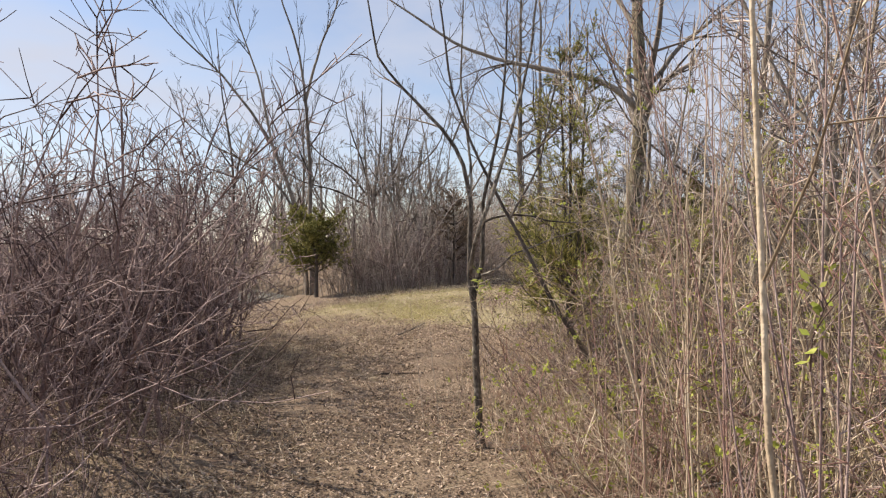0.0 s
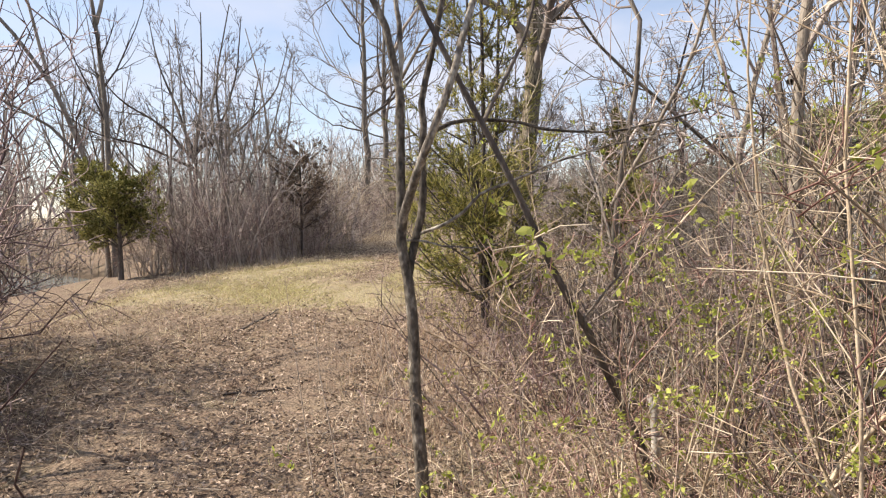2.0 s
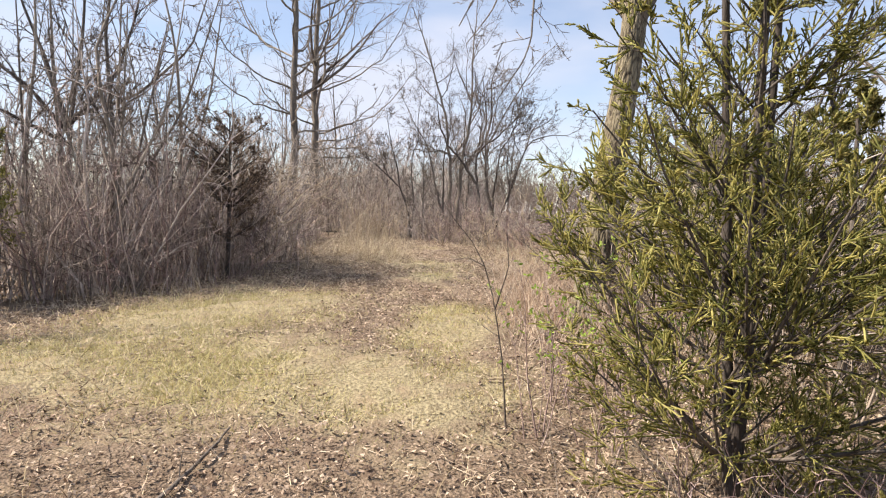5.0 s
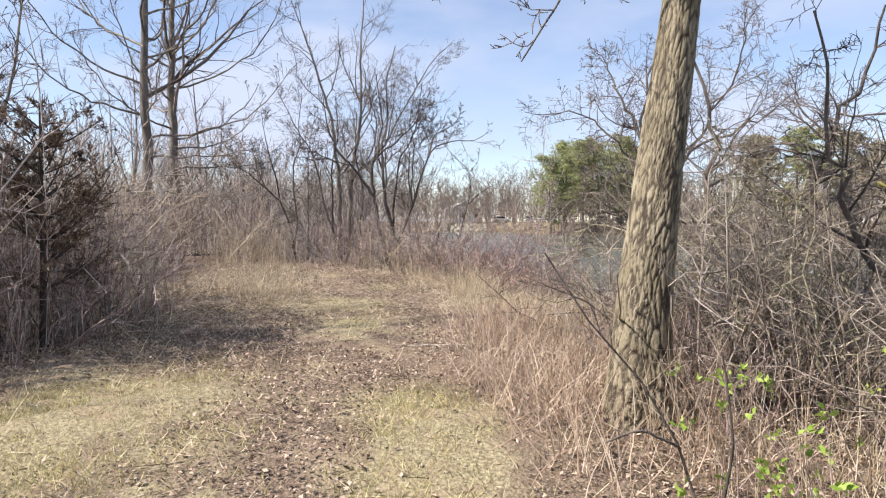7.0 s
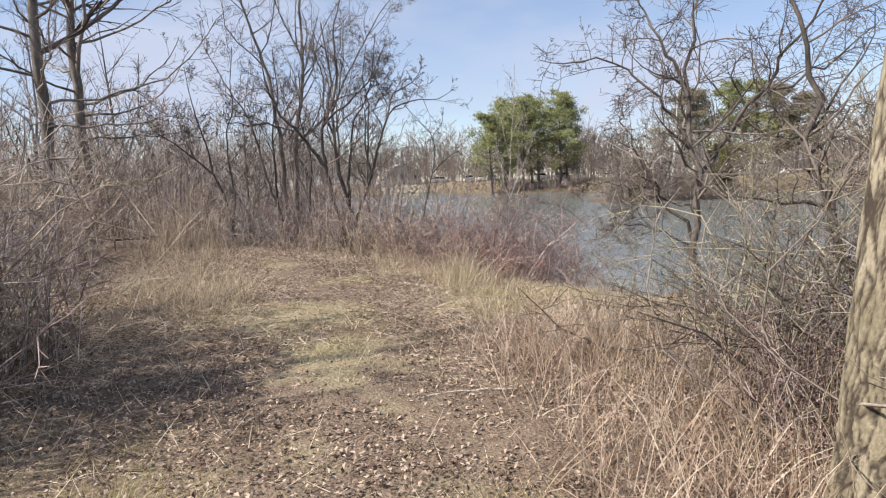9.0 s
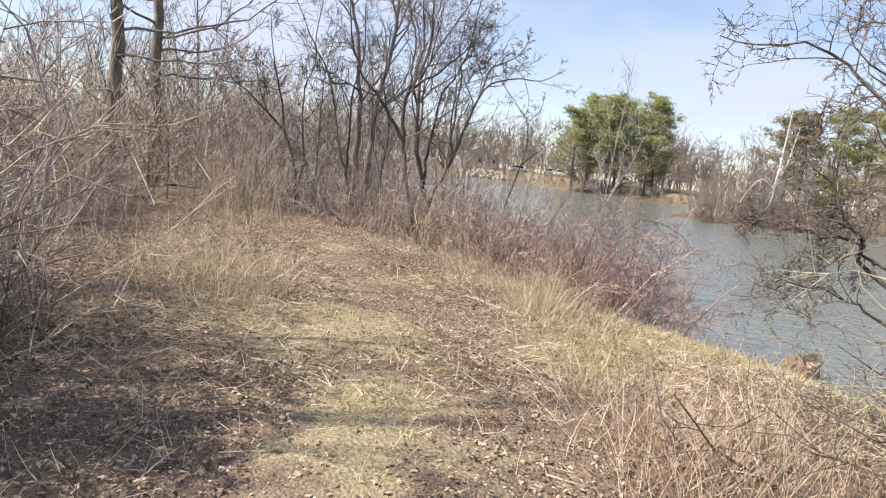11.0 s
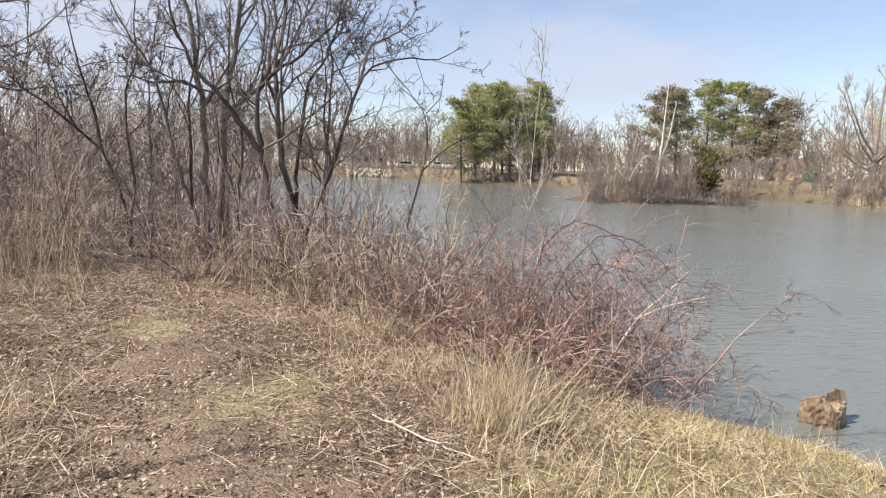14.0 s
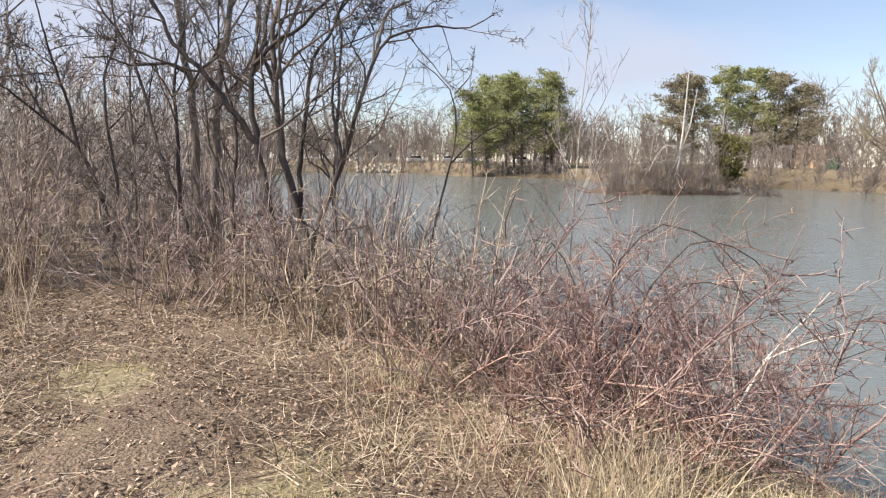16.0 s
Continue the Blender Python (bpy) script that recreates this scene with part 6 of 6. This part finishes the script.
def extruded(profile, y0, y1, bevel=0.0):
    """A solid from a side profile in x and z, from y0 to y1."""
    bm = bmesh.new()
    f = bm.faces.new([bm.verts.new((x, y0, z)) for x, z in profile])
    up = bmesh.ops.extrude_face_region(bm, geom=[f])
    bmesh.ops.translate(bm, vec=(0, y1 - y0, 0), verts=[v for v in up["geom"] if isinstance(v, bmesh.types.BMVert)])
    bmesh.ops.recalc_face_normals(bm, faces=bm.faces)
    if bevel:
        bmesh.ops.bevel(bm, geom=list(bm.edges), offset=bevel, segments=2, affect="EDGES", profile=.6)
    return bm


def box(x0, x1, y0, y1, z0, z1, bevel=0.0):
    return extruded([(x0, z0), (x1, z0), (x1, z1), (x0, z1)], y0, y1, bevel)


def wheel_mesh(r, w):
    bm = bmesh.new()
    bmesh.ops.create_cone(bm, cap_ends=True, segments=18, radius1=r, radius2=r, depth=w, matrix=Matrix.Rotation(radians(90), 4, "X"))
    return bm


def car(x, y, turn, paint, label):
    root = tagged(new("parked_car"), label, "car", "parked cars")
    bm_part("body", extruded([(-2.2, .28), (2.2, .28), (2.25, .62), (2.1, .82), (1.15, .92), (-1.95, .95), (-2.2, .8)], -.86, .86, .05), paint, root)
    bm_part("cabin", extruded([(-1.75, .93), (1.1, .93), (.45, 1.42), (-1.2, 1.45)], -.76, .76, .06), CAR_GLASS, root, "dark car windows")
    bm_part("roof", extruded([(-1.22, 1.43), (.46, 1.40), (.3, 1.49), (-1.1, 1.51)], -.72, .72, .02), paint, root)
    for wx_, wy_ in ((-1.35, -.8), (1.4, -.8), (-1.35, .8), (1.4, .8)):
        w = bm_part("wheel", wheel_mesh(.32, .2), TYRE, root)
        w.location = (wx_, wy_, .32)
        bm_part("rim", wheel_mesh(.19, .22), CHROME, w)
    root.matrix_basis = pose(x, y, gz(x, y), 0, 0, turn)


def house(x, y, turn, w, d, h, wall, roof, label):
    root = tagged(new("house"), label, "house")
    bm_part("wall", extruded([(-w / 2, -.4), (w / 2, -.4), (w / 2, h), (0, h + w * .22), (-w / 2, h)], -d / 2, d / 2), wall, root)
    for s in (-1, 1):
        bm_part("roof", extruded([(s * (w / 2 + .4), h - .15), (s * (w / 2 + .4), h - .02), (0, h + w * .22 + .2), (0, h + w * .22 + .03)], -d / 2 - .4, d / 2 + .4), roof, root)
    for k in range(3):
        win = bm_part("window", box(-w / 2 + 1.0 + k * (w - 3.2) / 2, -w / 2 + 2.1 + k * (w - 3.2) / 2, -d / 2 - .05, -d / 2 + .02, 1.0, 2.2), WHITE_PAINT, root)
        bm_part("pane", box(-w / 2 + 1.1 + k * (w - 3.2) / 2, -w / 2 + 2.0 + k * (w - 3.2) / 2, -d / 2 - .07, -d / 2 - .052, 1.1, 2.1), CAR_GLASS, win)
    root.matrix_basis = pose(x, y, gz(x, y), 0, 0, turn)


house(12.1, 166, 10, 10, 8, 2.7, WHITE_PAINT, ROOF_GREY, "small white gabled house beyond the far lawn")
house(112, 136, 35, 12, 7, 2.4, TAN_WALL, ROOF_BROWN, "low tan building with a brown roof among trees")
house(106, 141, 30, 11, 7, 2.6, WHITE_PAINT, ROOF_GREY, "low white building behind the far pines")
car(20.5, 148, 15, WHITE_PAINT, "white car parked beyond the far shore")
car(27.0, 146, 80, CAR_GREY, "grey car parked beyond the far shore")
car(29.6, 146, 82, WHITE_PAINT, "white car parked beyond the far shore")
car(32.2, 145.5, 84, CAR_BLUE, "blue car parked beyond the far shore")
car(42.0, 139, 20, WHITE_PAINT, "white car parked behind the pines")
car(46.5, 137, 20, CAR_GREY, "grey car parked behind the pines")

bin_root = tagged(new("dumpster"), "dark green metal dumpster on the far bank", "dumpster")
bm_part("body", extruded([(-1.1, .1), (1.1, .1), (1.25, 1.25), (-1.25, 1.25)], -.7, .7, .03), GREEN_PAINT, bin_root)
bm_part("lid", extruded([(-1.3, 1.26), (1.3, 1.26), (1.25, 1.36), (-1.25, 1.42)], -.75, .75, .02), GREEN_PAINT, bin_root)
bin_root.matrix_basis = pose(67.4, 82.5, gz(67.4, 82.5), 0, 0, 35)

sign = tagged(new("sign"), "plain white square sign on a post", "sign")
bm_part("post", box(-.04, .04, -.04, .04, -.2, 2.6), CHROME, sign)
bm_part("plate", box(-.4, .4, -.07, -.05, 1.9, 2.7), WHITE_PAINT, sign)
sign.matrix_basis = pose(18.2, 145, gz(18.2, 145), 0, 0, 12)


def rock_mesh(seed):
    """A rough lump of limestone."""
    rng = np.random.default_rng(seed)
    bm = bmesh.new()
    bmesh.ops.create_icosphere(bm, subdivisions=1, radius=.5)
    for v in bm.verts:
        v.co = Vector((v.co.x * 1.3, v.co.y, v.co.z * .7)) * rng.uniform(.75, 1.2)
    me = bpy.data.meshes.new("rock")
    bm.to_mesh(me)
    bm.free()
    me.materials.append(PALE_ROCK)
    return me


bank = tagged(new("riprap"), "bank of pale broken limestone at the far water's edge", "rocks")
bank.location = (11.0, 136.2, WATER)
shapes = [rock_mesh(s) for s in (301, 302, 303, 304)]
rk = np.random.default_rng(305)
for k in range(90):
    ob = new("rock", shapes[k % 4])
    ob.parent = bank
    u = rk.uniform(-4.5, 4.5)
    v = rk.uniform(0, 1)
    q = rk.uniform(.7, 1.6)
    ob.matrix_basis = pose(u, -.6 + v * 2.6 - .5 * u * (u > 2), .05 + v * 1.25, *rk.uniform(0, 360, 3)) @ Matrix.Diagonal((q, q, q, 1))
